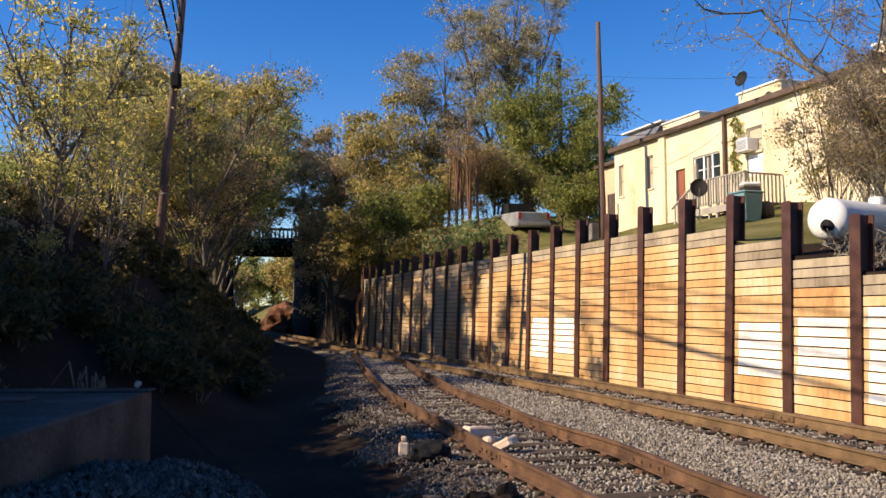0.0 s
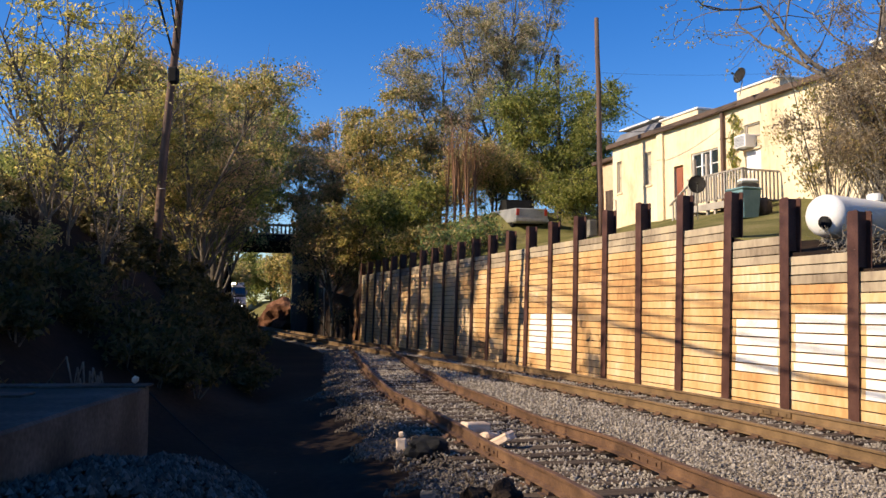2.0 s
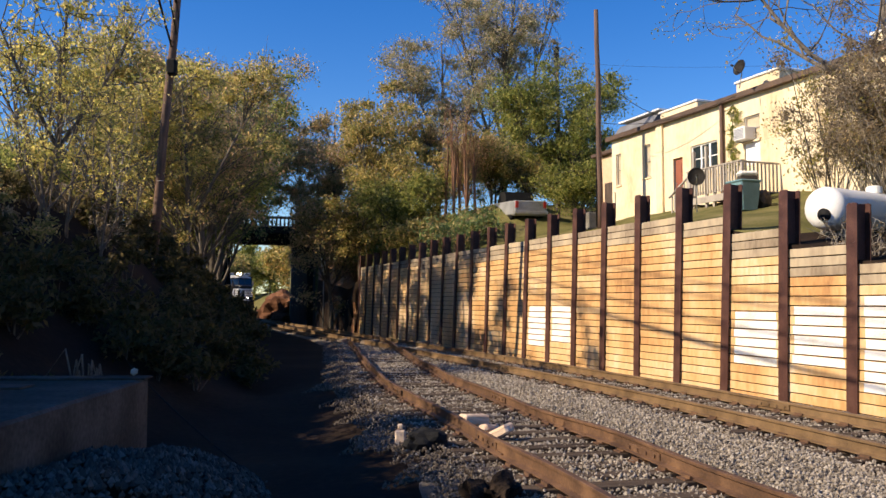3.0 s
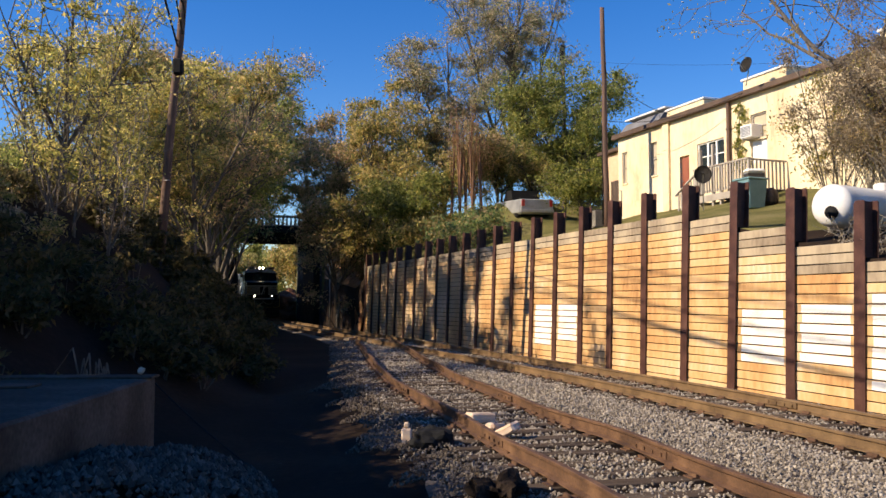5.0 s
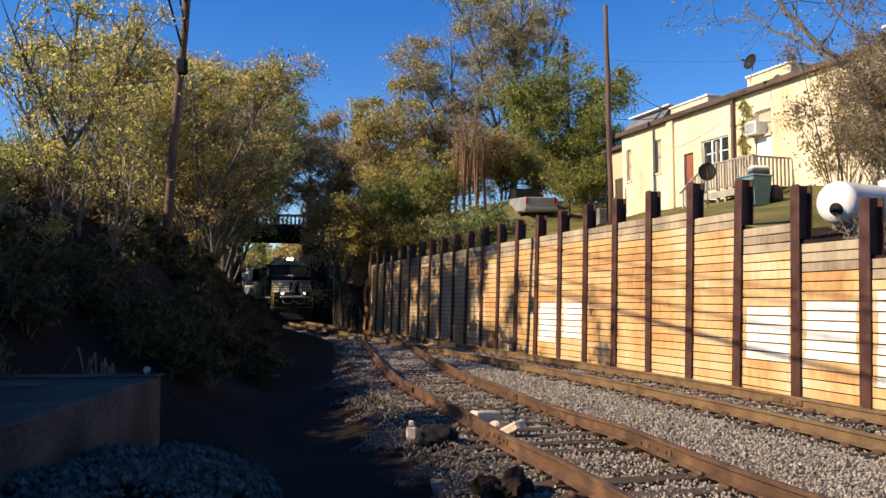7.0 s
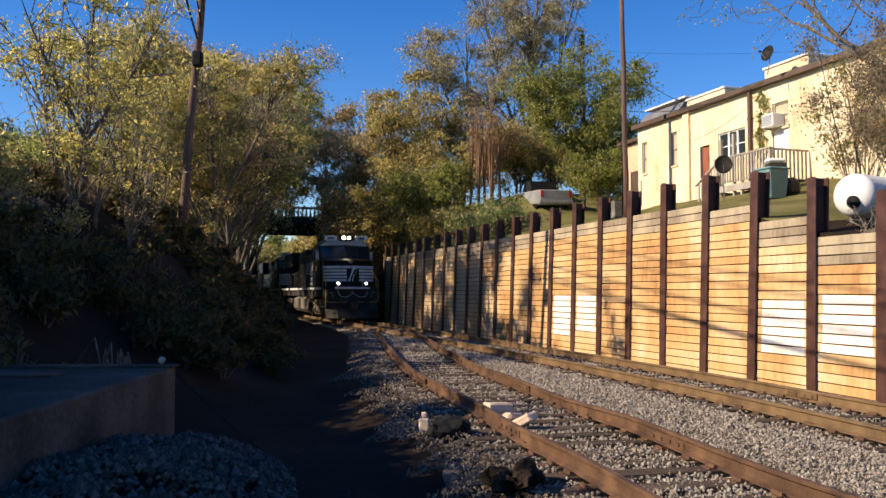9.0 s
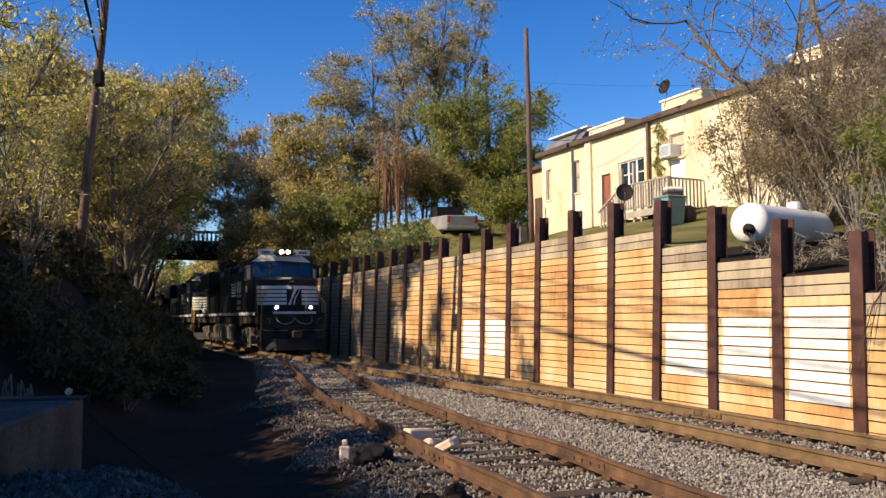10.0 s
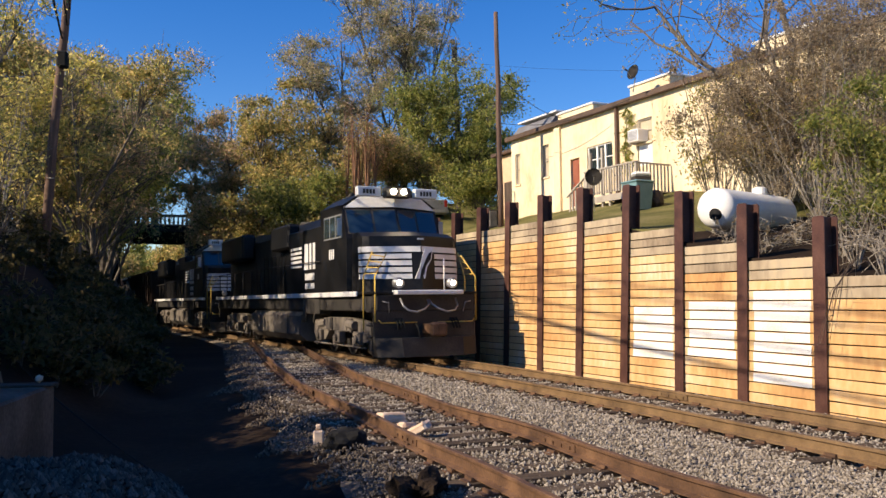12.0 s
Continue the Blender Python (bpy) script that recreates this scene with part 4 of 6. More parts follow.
        bars = [("stile", (-0.16, -0.06, y0, y0 + f, z0w, z1)), ("stile", (-0.16, -0.06, y1 - f, y1, z0w, z1)), ("head_rail", (-0.16, -0.06, y0 + f, y1 - f, z1 - f, z1)), ("meeting_rail", (-0.15, -0.07, y0 + f, y1 - f, (z0w + z1) / 2 - 0.02, (z0w + z1) / 2 + 0.02))]
        if y1 - y0 > 1:
            for c in (0.36, 0.68):
                yc = y0 + c * (y1 - y0)
                bars.append(("mullion", (-0.155, -0.065, yc - 0.05, yc + 0.05, z0w + f, z1 - f)))
        for bar, dims in bars:
            bm = bmesh.new()
            box(bm, *dims)
            part(bar, bm, paint, w)
        bm = bmesh.new()
        box(bm, -0.125, -0.115, y0 + f * 0.5, y1 - f * 0.5, z0w + f * 0.5, z1 - f * 0.5)
        part("pane", bm, M_GLASS if y1 - y0 > 1 else M_BLIND, w)
        bm = bmesh.new()
        box(bm, -0.06, 0.05, y0 - 0.05, y1 + 0.05, z0w - 0.07, z0w - 0.005)
        part("sill", bm, M_STUCCO, w)
        if kind == "a":
            bm = bmesh.new()
            box(bm, -0.1, -0.04, y0 + 0.03, y1 - 0.03, z0, 1.92, 0.005)
            part("panel", bm, M_WHITE, b, "white blanking panel below the window")
    # ventilation slot and conduits on the wall
    bm = bmesh.new()
    tube(bm, [(0.03, 0.28, 0.0), (0.03, 0.28, 1.2), (0.03, 0.05, 1.25)], 0.02, 6)
    part("conduit", bm, M_STEEL, b)
    return b


build_building()
BM = Matrix.Translation((8.25, 40.0, B_Z)) @ Matrix(((-0.938, 0.347, 0, 0), (-0.347, -0.938, 0, 0), (0, 0, 1, 0), (0, 0, 0, 1)))


def lobox(parent, name, dims, material, bevel=0.0, label=""):
    bm = bmesh.new()
    box(bm, *dims, bevel)
    return part(name, bm, material, parent, label)


def rod(parent, name, pts, r, material, seg=8, label=""):
    bm = bmesh.new()
    tube(bm, pts, r, seg)
    return shade_smooth(part(name, bm, material, parent, label))


def lump(bm, x, y, z, rx, ry, rz, seed, sub=2, amp=0.25):
    """A rough rounded lump."""
    made = bmesh.ops.create_icosphere(bm, subdivisions=sub, radius=1.0)
    for v in made["verts"]:
        k = 1 + amp * noise.noise(v.co * 1.7 + Vector((seed * 3.1, 0, 0))) + 0.4 * amp * noise.noise(v.co * 4.5 + Vector((0, seed * 1.7, 0)))
        v.co = Vector((x + v.co.x * rx * k, y + v.co.y * ry * k, z + v.co.z * rz * k))


def lumpy(name, label, category, x, y, z, size, material, seed, sub=2, amp=0.3, kind="", group=""):
    bm = bmesh.new()
    lump(bm, 0, 0, 0, *size, seed, sub, amp)
    ob = part(name, bm, material, None)
    ob.location = (x, y, z)
    return tagged(ob, label, category, group, kind)


# ---- things at the building ----
def build_deck():
    d = thing("deck", "silver-grey timber deck with a slatted railing and steps", "deck", BM)
    s0, s1, out, fl = 8.1, 11.2, 1.75, -0.12
    for k in range(12):
        x = 0.03 + 0.145 * k
        lobox(d, "deck_board", (x, x + 0.135, s0, s1, fl - 0.04, fl), M_GREYWOOD)
    for y in (s0 + 0.06, (s0 + s1) / 2, s1 - 0.06):
        lobox(d, "post", (out - 0.12, out - 0.02, y - 0.05, y + 0.05, -1.5, 0.95), M_GREYWOOD)
    lobox(d, "rim_joist", (out - 0.02, out + 0.03, s0, s1, fl - 0.25, fl - 0.042), M_GREYWOOD)
    lobox(d, "top_rail", (out - 0.12, out + 0.02, s0, s1, 0.9, 0.95), M_GREYWOOD)
    lobox(d, "bottom_rail", (out - 0.08, out - 0.03, s0 + 0.12, s1 - 0.12, 0.0, 0.06), M_GREYWOOD)
    n = 19
    for k in range(n):
        y = s0 + 0.2 + (s1 - s0 - 0.4) * k / (n - 1)
        lobox(d, "baluster", (out - 0.025, out + 0.015, y - 0.03, y + 0.03, -0.05, 0.89), M_GREYWOOD)
    for y in (s1 - 0.06,):
        lobox(d, "side_rail", (0.05, out - 0.13, y - 0.03, y + 0.03, 0.86, 0.92), M_GREYWOOD)
        for k in range(9):
            x = 0.15 + 0.17 * k
            lobox(d, "baluster", (x - 0.02, x + 0.03, y - 0.02, y + 0.02, fl, 0.855), M_GREYWOOD)
    # tall uprights and the stair at the near corner
    for y, x in ((7.55, 0.95), (8.05, 1.3), (9.2, 1.62)):
        lobox(d, "upright", (x, x + 0.1, y - 0.05, y + 0.05, -1.2, 1.75), M_GREYWOOD)
    for k in range(5):
        lobox(d, "tread", (0.4, 1.5, 8.05 - 0.26 * (k + 1), 8.05 - 0.26 * k, fl - 0.2 - 0.19 * k, fl - 0.16 - 0.19 * k), M_GREYWOOD)
    for k in range(7):
        lobox(d, "slat", (1.5, 1.54, 6.8 + 0.2 * k, 6.88 + 0.2 * k, -0.9 + 0.1 * k, 0.2 + 0.1 * k), M_GREYWOOD)
    bm = bmesh.new()
    tube(bm, [(1.56, 6.7, 0.12), (1.56, 8.2, 0.92)], 0.045, 6)
    part("stair_rail", bm, M_GREYWOOD, d)
    return d


build_deck()


def dish(name, label, m, r, stand):
    t = thing(name, label, "satellite dish", m)
    bm = bmesh.new()
    seg = 20
    rows = []
    for i in range(5):
        q = r * i / 4
        rows.append([bm.verts.new((q * math.cos(2 * math.pi * k / seg), 0.28 * q * q / r, 1.12 * q * math.sin(2 * math.pi * k / seg))) for k in range(seg)] if i else [bm.verts.new((0, 0, 0))])
    for k in range(seg):
        bm.faces.new((rows[0][0], rows[1][k], rows[1][(k + 1) % seg]))
    for a, b in zip(rows[1:], rows[2:]):
        for k in range(seg):
            bm.faces.new((a[k], b[k], b[(k + 1) % seg], a[(k + 1) % seg]))
    bmesh.ops.solidify(bm, geom=bm.faces[:], thickness=0.012)
    shade_smooth(part("reflector", bm, M_GRIME, t))
    rod(t, "feed_arm", [(0, 0.02, -r), (0, 0.42, -0.35 * r)], 0.014, M_STEEL, 6)
    lobox(t, "receiver", (-0.04, 0.04, 0.38, 0.5, -0.4 * r, -0.22 * r), M_GRIME, 0.01)
    rod(t, "mast", [(0, -0.05, 0), (0, -0.12, -0.2), (0, -0.12, -stand)], 0.022, M_STEEL, 8)
    return t


dish("satellite_dish", "dark satellite dish on a mast in front of the deck", Matrix.Translation((9.0, 29.2, 6.0)) @ Matrix.Rotation(radians(165), 4, "Z") @ Matrix.Rotation(radians(12), 4, "X"), 0.3, 1.25)
dish("satellite_dish", "grey satellite dish on a mast above the roof", Matrix.Translation((11.0, 30.2, 10.2)) @ Matrix.Rotation(radians(120), 4, "Z") @ Matrix.Rotation(radians(15), 4, "X"), 0.27, 0.75)


def air_conditioner():
    t = thing("air_conditioner", "white window air conditioner in the building's wall", "air conditioner", BM @ Matrix.Translation((0, 9.2, 2.02)))
    lobox(t, "casing", (-0.1, 0.42, 0, 0.62, 0, 0.48), M_WHITE, 0.02)
    for k in range(7):
        lobox(t, "louvre", (0.42, 0.43, 0.05, 0.57, 0.06 + 0.055 * k, 0.09 + 0.055 * k), M_STEEL)
    lobox(t, "bracket", (-0.02, 0.36, 0.05, 0.1, -0.06, -0.003), M_STEEL)
    return t


air_conditioner()
drain = thing("downpipe", "rusty brown downpipe on the building's wall", "downpipe", BM @ Matrix.Translation((0.1, 8.15, 0)))
lobox(drain, "pipe", (-0.06, 0.06, -0.07, 0.07, -0.6, 3.7), M_POLE, 0.015)
lobox(drain, "strap", (-0.09, 0.07, -0.09, 0.09, 2.6, 2.66), M_FASCIA)
lobox(drain, "strap", (-0.09, 0.07, -0.09, 0.09, 0.9, 0.96), M_FASCIA)
rngv = np.random.default_rng(77)
vine = thing("vine", "green vine climbing the building's wall", "vine", BM @ Matrix.Translation((0.06, 8.75, -0.1)))
bm = bmesh.new()
tube(bm, [(0, 0, 0), (0.03, 0.1, 1.0), (0.02, -0.1, 2.0), (0.04, 0.1, 3.4)], 0.02, 5)
part("stem", bm, M_BARK, vine)
vc = [(0.06, rngv.normal() * 0.16 + (0.25 if z > 2.6 else 0.05), z) for z in np.linspace(1.0, 3.5, 22)]
me = leaf_cloud("foliage", vc, [0.2] * 22, 34, 0.06, rngv)
me.materials.append(L_GREEN)
o = new("foliage", me)
o.parent = vine


def propane_tank():
    x, y = 9.2, 18.05
    z = surface(x, y)
    t = thing("propane_tank", "white horizontal propane tank behind the wall", "propane tank", Matrix.Translation((x, y, 2.95)) @ Matrix.Rotation(radians(33), 4, "Z"))
    bm = bmesh.new()
    L, r = 1.35, 0.45
    prof = [(-L - 0.27, 0.02)] + [(-L - 0.27 * math.cos(a), r * math.sin(a)) for a in (0.3, 0.6, 0.9, 1.2, 1.5)] + [(-L, r), (L, r)] + [(L + 0.27 * math.cos(a), r * math.sin(a)) for a in (1.5, 1.2, 0.9, 0.6, 0.3)] + [(L + 0.27, 0.02)]
    tube(bm, [(p, 0, 0.62) for p, q in prof], [q for p, q in prof], 28)
    shade_smooth(part("shell", bm, M_WHITE, t))
    bm = bmesh.new()
    tube(bm, [(0.5, 0, 1.06), (0.5, 0, 1.2), (0.5, 0, 1.23)], [0.17, 0.17, 0.1], 16)
    part("valve_dome", bm, M_WHITE, t)
    for x0 in (-0.95, 0.95):
        lobox(t, "saddle", (x0 - 0.07, x0 + 0.07, -0.35, 0.35, z - 2.95 - 0.2, 0.26), M_CONC, 0.01)
    rod(t, "gauge_cover", [(-L - 0.285, -0.12, 0.46), (-L - 0.1, -0.12, 0.46)], 0.13, M_DARK, 14)
    return t


propane_tank()


def rubbish_bin():
    x, y = 9.85, 27.0
    t = thing("rubbish_bin", "faded teal plastic bin on the lawn", "bin", Matrix.Translation((x, y, surface(x, y) - 0.03)) @ Matrix.Rotation(radians(20), 4, "Z"))
    bm = bmesh.new()
    lo = [bm.verts.new((sx * 0.3, sy * 0.33, 0)) for sx, sy in ((-1, -1), (1, -1), (1, 1), (-1, 1))]
    hi = [bm.verts.new((sx * 0.38, sy * 0.4, 0.92)) for sx, sy in ((-1, -1), (1, -1), (1, 1), (-1, 1))]
    for i in range(4):
        bm.faces.new((lo[i], lo[(i + 1) % 4], hi[(i + 1) % 4], hi[i]))
    bm.faces.new(lo[::-1])
    bm.faces.new(hi)
    bmesh.ops.bevel(bm, geom=bm.edges[:], offset=0.025, segments=2, affect="EDGES")
    part("body", bm, M_TEAL, t)
    lobox(t, "lid", (-0.4, 0.4, -0.43, 0.43, 0.925, 1.0), M_TEAL, 0.03)
    rod(t, "handle", [(-0.3, 0.45, 0.9), (0.3, 0.45, 0.9)], 0.02, M_TEAL, 6)
    for s in (-0.33, 0.33):
        rod(t, "wheel", [(s - 0.03, 0.36, 0.1), (s + 0.03, 0.36, 0.1)], 0.12, M_DARK, 12)
    return t


rubbish_bin()
lumpy("barrel_planter", "dark wooden tub beside the bin", "planter", 10.55, 27.2, surface(10.55, 27.2) + 0.26, (0.32, 0.32, 0.34), M_DARKWOOD, 3, 2, 0.12)


def grill():
    x, y = 10.5, 28.4
    t = thing("grill", "white-lidded grill on the deck", "grill", Matrix.Translation((x, y, B_Z - 0.12)))
    lobox(t, "cart", (-0.3, 0.3, -0.2, 0.2, 0.0, 0.4), M_GRIME, 0.02)
    lobox(t, "lid", (-0.32, 0.32, -0.22, 0.22, 0.41, 0.56), M_WHITE, 0.06)
    return t


grill()


def condenser():
    x, y = 6.75, 37.6
    t = thing("condenser_unit", "grey outdoor condenser unit on the lawn", "air conditioner", Matrix.Translation((x, y, surface(x, y) - 0.04)) @ Matrix.Rotation(radians(15), 4, "Z"))
    lobox(t, "casing", (-0.22, 0.22, -0.3, 0.3, 0.05, 0.78), M_CONC, 0.03)
    lobox(t, "pad", (-0.3, 0.3, -0.38, 0.38, 0, 0.048), M_CONC)
    lobox(t, "fan_cover", (-0.2, 0.2, -0.28, 0.28, 0.782, 0.82), M_GRIME, 0.01)
    return t


condenser()


def shed():
    t = thing("shed", "brown weathered shed at the building's end", "shed", BM @ Matrix.Translation((-0.6, -2.4, -0.1)))
    lobox(t, "wall", (-4, 0.0, 0, 2.3, -0.8, 3.4), M_PEACH, 0.02)
    lobox(t, "roof", (-4.2, 0.25, -0.2, 2.36, 3.42, 3.6), M_FASCIA, 0.02)
    lobox(t, "door", (0.0, 0.05, 0.8, 1.6, -0.1, 2.0), M_DARKWOOD)
    return t


shed()


def pickup():
    x, y = 4.9, 45.6
    t = thing("pickup_truck", "dull silver pickup truck parked among the trees", "car", Matrix.Translation((x, y, surface(x, y) - 0.02)) @ Matrix.Rotation(radians(12), 4, "Z") @ Matrix.Rotation(radians(4), 4, "X"))
    bm = bmesh.new()
    box(bm, -0.95, 0.95, 0, 5.2, 0.3, 1.12, 0.08)
    part("body", bm, M_SILVER, t)
    bm = bmesh.new()
    prism(bm, [(2.0, 1.0), (2.2, 1.7), (3.3, 1.72), (3.9, 1.02)], "x", -0.82, 0.82)
    part("cab", bm, M_DARK, t)
    lobox(t, "tailgate", (-0.8, 0.8, -0.04, -0.002, 0.5, 1.08), M_SILVER, 0.01)
    lobox(t, "bumper", (-0.95, 0.95, -0.14, -0.05, 0.38, 0.55), M_STEEL, 0.02)
    for s in (-1, 1):
        lobox(t, "tail_light", (s * 0.8 - 0.09, s * 0.8 + 0.09, -0.05, -0.01, 0.72, 1.08), M_RED, 0.01, "red tail light")
        for yy in (1.0, 4.2):
            rod(t, "wheel", [(s * 0.82 - 0.1, yy, 0.36), (s * 0.82 + 0.1, yy, 0.36)], 0.36, M_DARK, 16)
    return t


pickup()


# ---- poles and wires ----
def utility_pole(label, base, top, r0, r1):
    t = thing("utility_pole", label, "utility pole", Matrix.Translation(base))
    d = Vector(top) - Vector(base)
    bm = bmesh.new()
    tube(bm, [d * (k / 6) + Vector((0.02 * math.sin(k * 2.0), 0.02 * math.cos(k), -0.4 if k == 0 else 0)) for k in range(7)], [r0 + (r1 - r0) * k / 6 for k in range(7)], 12)
    shade_smooth(part("shaft", bm, M_POLE, t))
    return t, d


lp_base, lp_top = (-9.05, 26.2, surface(-9.05, 26.2)), (-8.12, 25.7, 13.2)
lp, lpd = utility_pole("leaning dark utility pole carrying a bundle of cables", lp_base, lp_top, 0.15, 0.11)
lobox(lp, "splice_case", (0.5, 0.8, -0.65, -0.35, 5.7, 6.2), M_DARK, 0.05)
rod(lp, "step_bolt", [(0.2, -0.3, 2.4), (0.42, -0.36, 2.4)], 0.012, M_STEEL, 6)
rp, rpd = utility_pole("bare brown utility pole beside the building", (7.05, 36.8, surface(7.05, 36.8)), (6.98, 36.9, 14.75), 0.14, 0.1)
rod(rp, "conduit", [(-0.17, -0.02, 0.1), (-0.15, 0, 4.5)], 0.025, M_DARK, 6)
fp, fpd = utility_pole("distant dark pole with a lamp behind the trees", (10.4, 74.0, 7.6), (10.4, 74.0, 24.6), 0.17, 0.13)
lobox(fp, "transformer", (-0.32, 0.12, -0.3, 0.3, 15.6, 16.9), M_DARK, 0.08)
rod(fp, "lamp_arm", [(0.1, 0, 16.7), (0.7, 0, 16.9), (1.0, 0, 16.7)], 0.05, M_STEEL, 6)
bp, bpd = utility_pole("utility pole on the bank behind the viewpoint", (3.4, -17.0, surface(3.4, -17.0)), (3.4, -17.0, 7.4), 0.16, 0.12)


def cable(label, a, b, sag, r, n=16):
    bm = bmesh.new()
    a, b = Vector(a), Vector(b)
    tube(bm, [a.lerp(b, k / n) - Vector((0, 0, sag * 4 * (k / n) * (1 - k / n))) for k in range(n + 1)], r, 6)
    return tagged(part("cable", bm, M_DARK, None), label, "cable", "overhead cables")


for dx, za, zb, sag, r in ((-0.1, 9.6, 5.9, 0.2, 0.03), (0.05, 10.0, 6.3, 0.15, 0.026), (0.12, 10.5, 6.6, 0.1, 0.02), (0.0, 11.0, 7.0, 0.2, 0.022), (-0.14, 9.8, 6.1, 0.35, 0.026)):
    cable("black overhead cable strung between the utility poles", (-8.38 + dx, 25.85, za), (3.4 + 3 * dx, -17.0, zb), sag, r)
cable("thin twisted service wire from the pole to the building", (7.0, 36.8, 11.9), (9.6, 35.6, 9.6), 0.35, 0.012)
cable("thin twisted service wire along the building's eave", (7.0, 36.8, 9.6), (11.2, 31.3, 9.45), 0.45, 0.012)
cable("thin utility wire between far poles", (10.4, 74.0, 23.2), (40, 40, 16), 1.5, 0.008)
cable("thin black wire hanging down the bank", (-8.6, 20.0, 1.6), (-2.3, 10.4, -0.55), 0.25, 0.012)


# ---- near ground, left ----
slab = thing("concrete_slab", "low weathered concrete platform in the shade", "concrete slab", Matrix.Translation((-3.78, 10.9, 0)) @ Matrix.Rotation(radians(3.5), 4, "Z"))
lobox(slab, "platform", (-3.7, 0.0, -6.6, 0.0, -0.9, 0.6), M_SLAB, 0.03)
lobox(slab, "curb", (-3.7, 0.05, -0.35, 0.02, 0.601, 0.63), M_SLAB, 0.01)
lobox(slab, "plate", (-3.5, -1.0, -1.5, -1.1, 0.602, 0.63), M_DARKWOOD, 0.005)
lumpy("stone", "small pale stone on the concrete slab's corner", "stone", -3.92, 10.75, 0.69, (0.05, 0.05, 0.05), M_STONE, 9, 1)


def stone_mesh_verts(rng, x, y, z, s):
    base = np.array([(1, 0, 0), (-1, 0, 0), (0, 1, 0), (0, -1, 0), (0, 0, 1), (0, 0, -1)], float)
    q = base * s * (0.65 + 0.7 * rng.random((6, 3)))
    ang = rng.random() * 6.28
    c, sn = math.cos(ang), math.sin(ang)
    q = q @ np.array([(c, sn, 0), (-sn, c, 0), (0, 0, 1)])
    return q + (x, y, z)


def gravel_heap():
    """A heap of crushed stone beside the slab."""
    rng = np.random.default_rng(21)
    tri = np.array([(0, 2, 4), (2, 1, 4), (1, 3, 4), (3, 0, 4), (2, 0, 5), (1, 2, 5), (3, 1, 5), (0, 3, 5)])
    verts = []
    for _ in range(15000):
        x, y = -4.4 + 3.6 * rng.random(), 3.4 + 8.0 * rng.random()
        k = max(0.0, 1 - ((x + 3.0) / 1.5) ** 2 - ((y - 7.0) / 3.8) ** 2)
        z = -0.72 + 0.86 * k ** 0.7 + 0.12 * noise.noise(Vector((x * 2, y * 2, 0)))
        if k <= 0.02 and rng.random() < 0.7:
            continue
        verts.append(stone_mesh_verts(rng, x, y, z + 0.03 * rng.random(), 0.022 + 0.028 * rng.random()))
    n = len(verts)
    me = bpy.data.meshes.new("gravel_heap")
    me.from_pydata(np.concatenate(verts).tolist(), [], (np.arange(n)[:, None, None] * 6 + tri[None]).reshape(-1, 3).tolist())
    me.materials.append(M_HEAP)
    ob = tagged(new("gravel_heap", me), "heap of crushed stone coloured dark for shade beside the concrete slab", "gravel", kind="stuff")
    bm = bmesh.new()
    lump(bm, -3.0, 7.0, -0.76, 1.5, 3.8, 0.78, 4, 3, 0.06)
    part("core", bm, M_DIRT, ob)
    return ob


gravel_heap()
paper = thing("litter", "crumpled white paper on the dirt", "litter", Matrix.Translation((-2.0, 9.2, surface(-2.0, 9.2) + 0.03)))
bm = bmesh.new()
lump(bm, 0, 0, 0.02, 0.16, 0.11, 0.045, 6, 2, 0.7)
part("sheet", bm, M_WHITE, paper)
# odds and ends by the siding
stub = thing("wooden_stub", "short pale upright stub beside the siding", "wood", Matrix.Translation((-0.5, 11.05, -0.29)))
lobox(stub, "stub", (-0.07, 0.07, -0.05, 0.05, 0, 0.2), M_PALEWOOD, 0.02)
lobox(stub, "tip", (-0.035, 0.035, -0.03, 0.03, 0.202, 0.28), M_PALEWOOD, 0.015)
lumpy("rubber_lump", "black crumpled rubber beside the siding", "rubber", -0.14, 10.4, -0.14, (0.27, 0.18, 0.17), M_DARK, 5, 3, 0.35)


def wood_chunk(label, x, y, z, size, rz, tilt, seed):
    bm = bmesh.new()
    box(bm, -size[0] / 2, size[0] / 2, -size[1] / 2, size[1] / 2, 0, size[2], 0.025)
    bmesh.ops.subdivide_edges(bm, edges=bm.edges[:], cuts=2, use_grid_fill=True)
    for v in bm.verts:
        v.co += Vector((noise.noise(v.co * 9 + Vector((seed, 0, 0))), noise.noise(v.co * 9 + Vector((0, seed, 0))), noise.noise(v.co * 9))) * 0.018
    ob = part("wood_block", bm, M_PALEWOOD, None)
    ob.matrix_basis = Matrix.Translation((x, y, z)) @ Matrix.Rotation(rz, 4, "Z") @ Matrix.Rotation(tilt, 4, "Y")
    return tagged(ob, label, "wood block", "loose wood blocks")


wood_chunk("pale splintered wood block lying against the siding's rail", 0.5, 11.72, -0.12, (0.4, 0.18, 0.15), 0.5, 0.05, 1)
wood_chunk("pale splintered wood block tilted on the siding's ties", 0.84, 10.85, -0.14, (0.3, 0.28, 0.12), -0.4, -0.5, 2)
wood_chunk("pale splintered wood block lying on the siding's ties", 0.68, 11.2, -0.13, (0.32, 0.15, 0.09), 0.9, 0.1, 3)
lumpy("broken_tie", "dark rotten piece of tie beside the siding", "wood", 0.5, 7.55, -0.2, (0.2, 0.34, 0.16), M_ROT, 7, 4, 1.1)
lumpy("broken_tie", "dark rotten lump of wood beside the siding", "wood", 0.62, 7.8, -0.22, (0.14, 0.18, 0.12), M_ROT, 8, 4, 1.1)
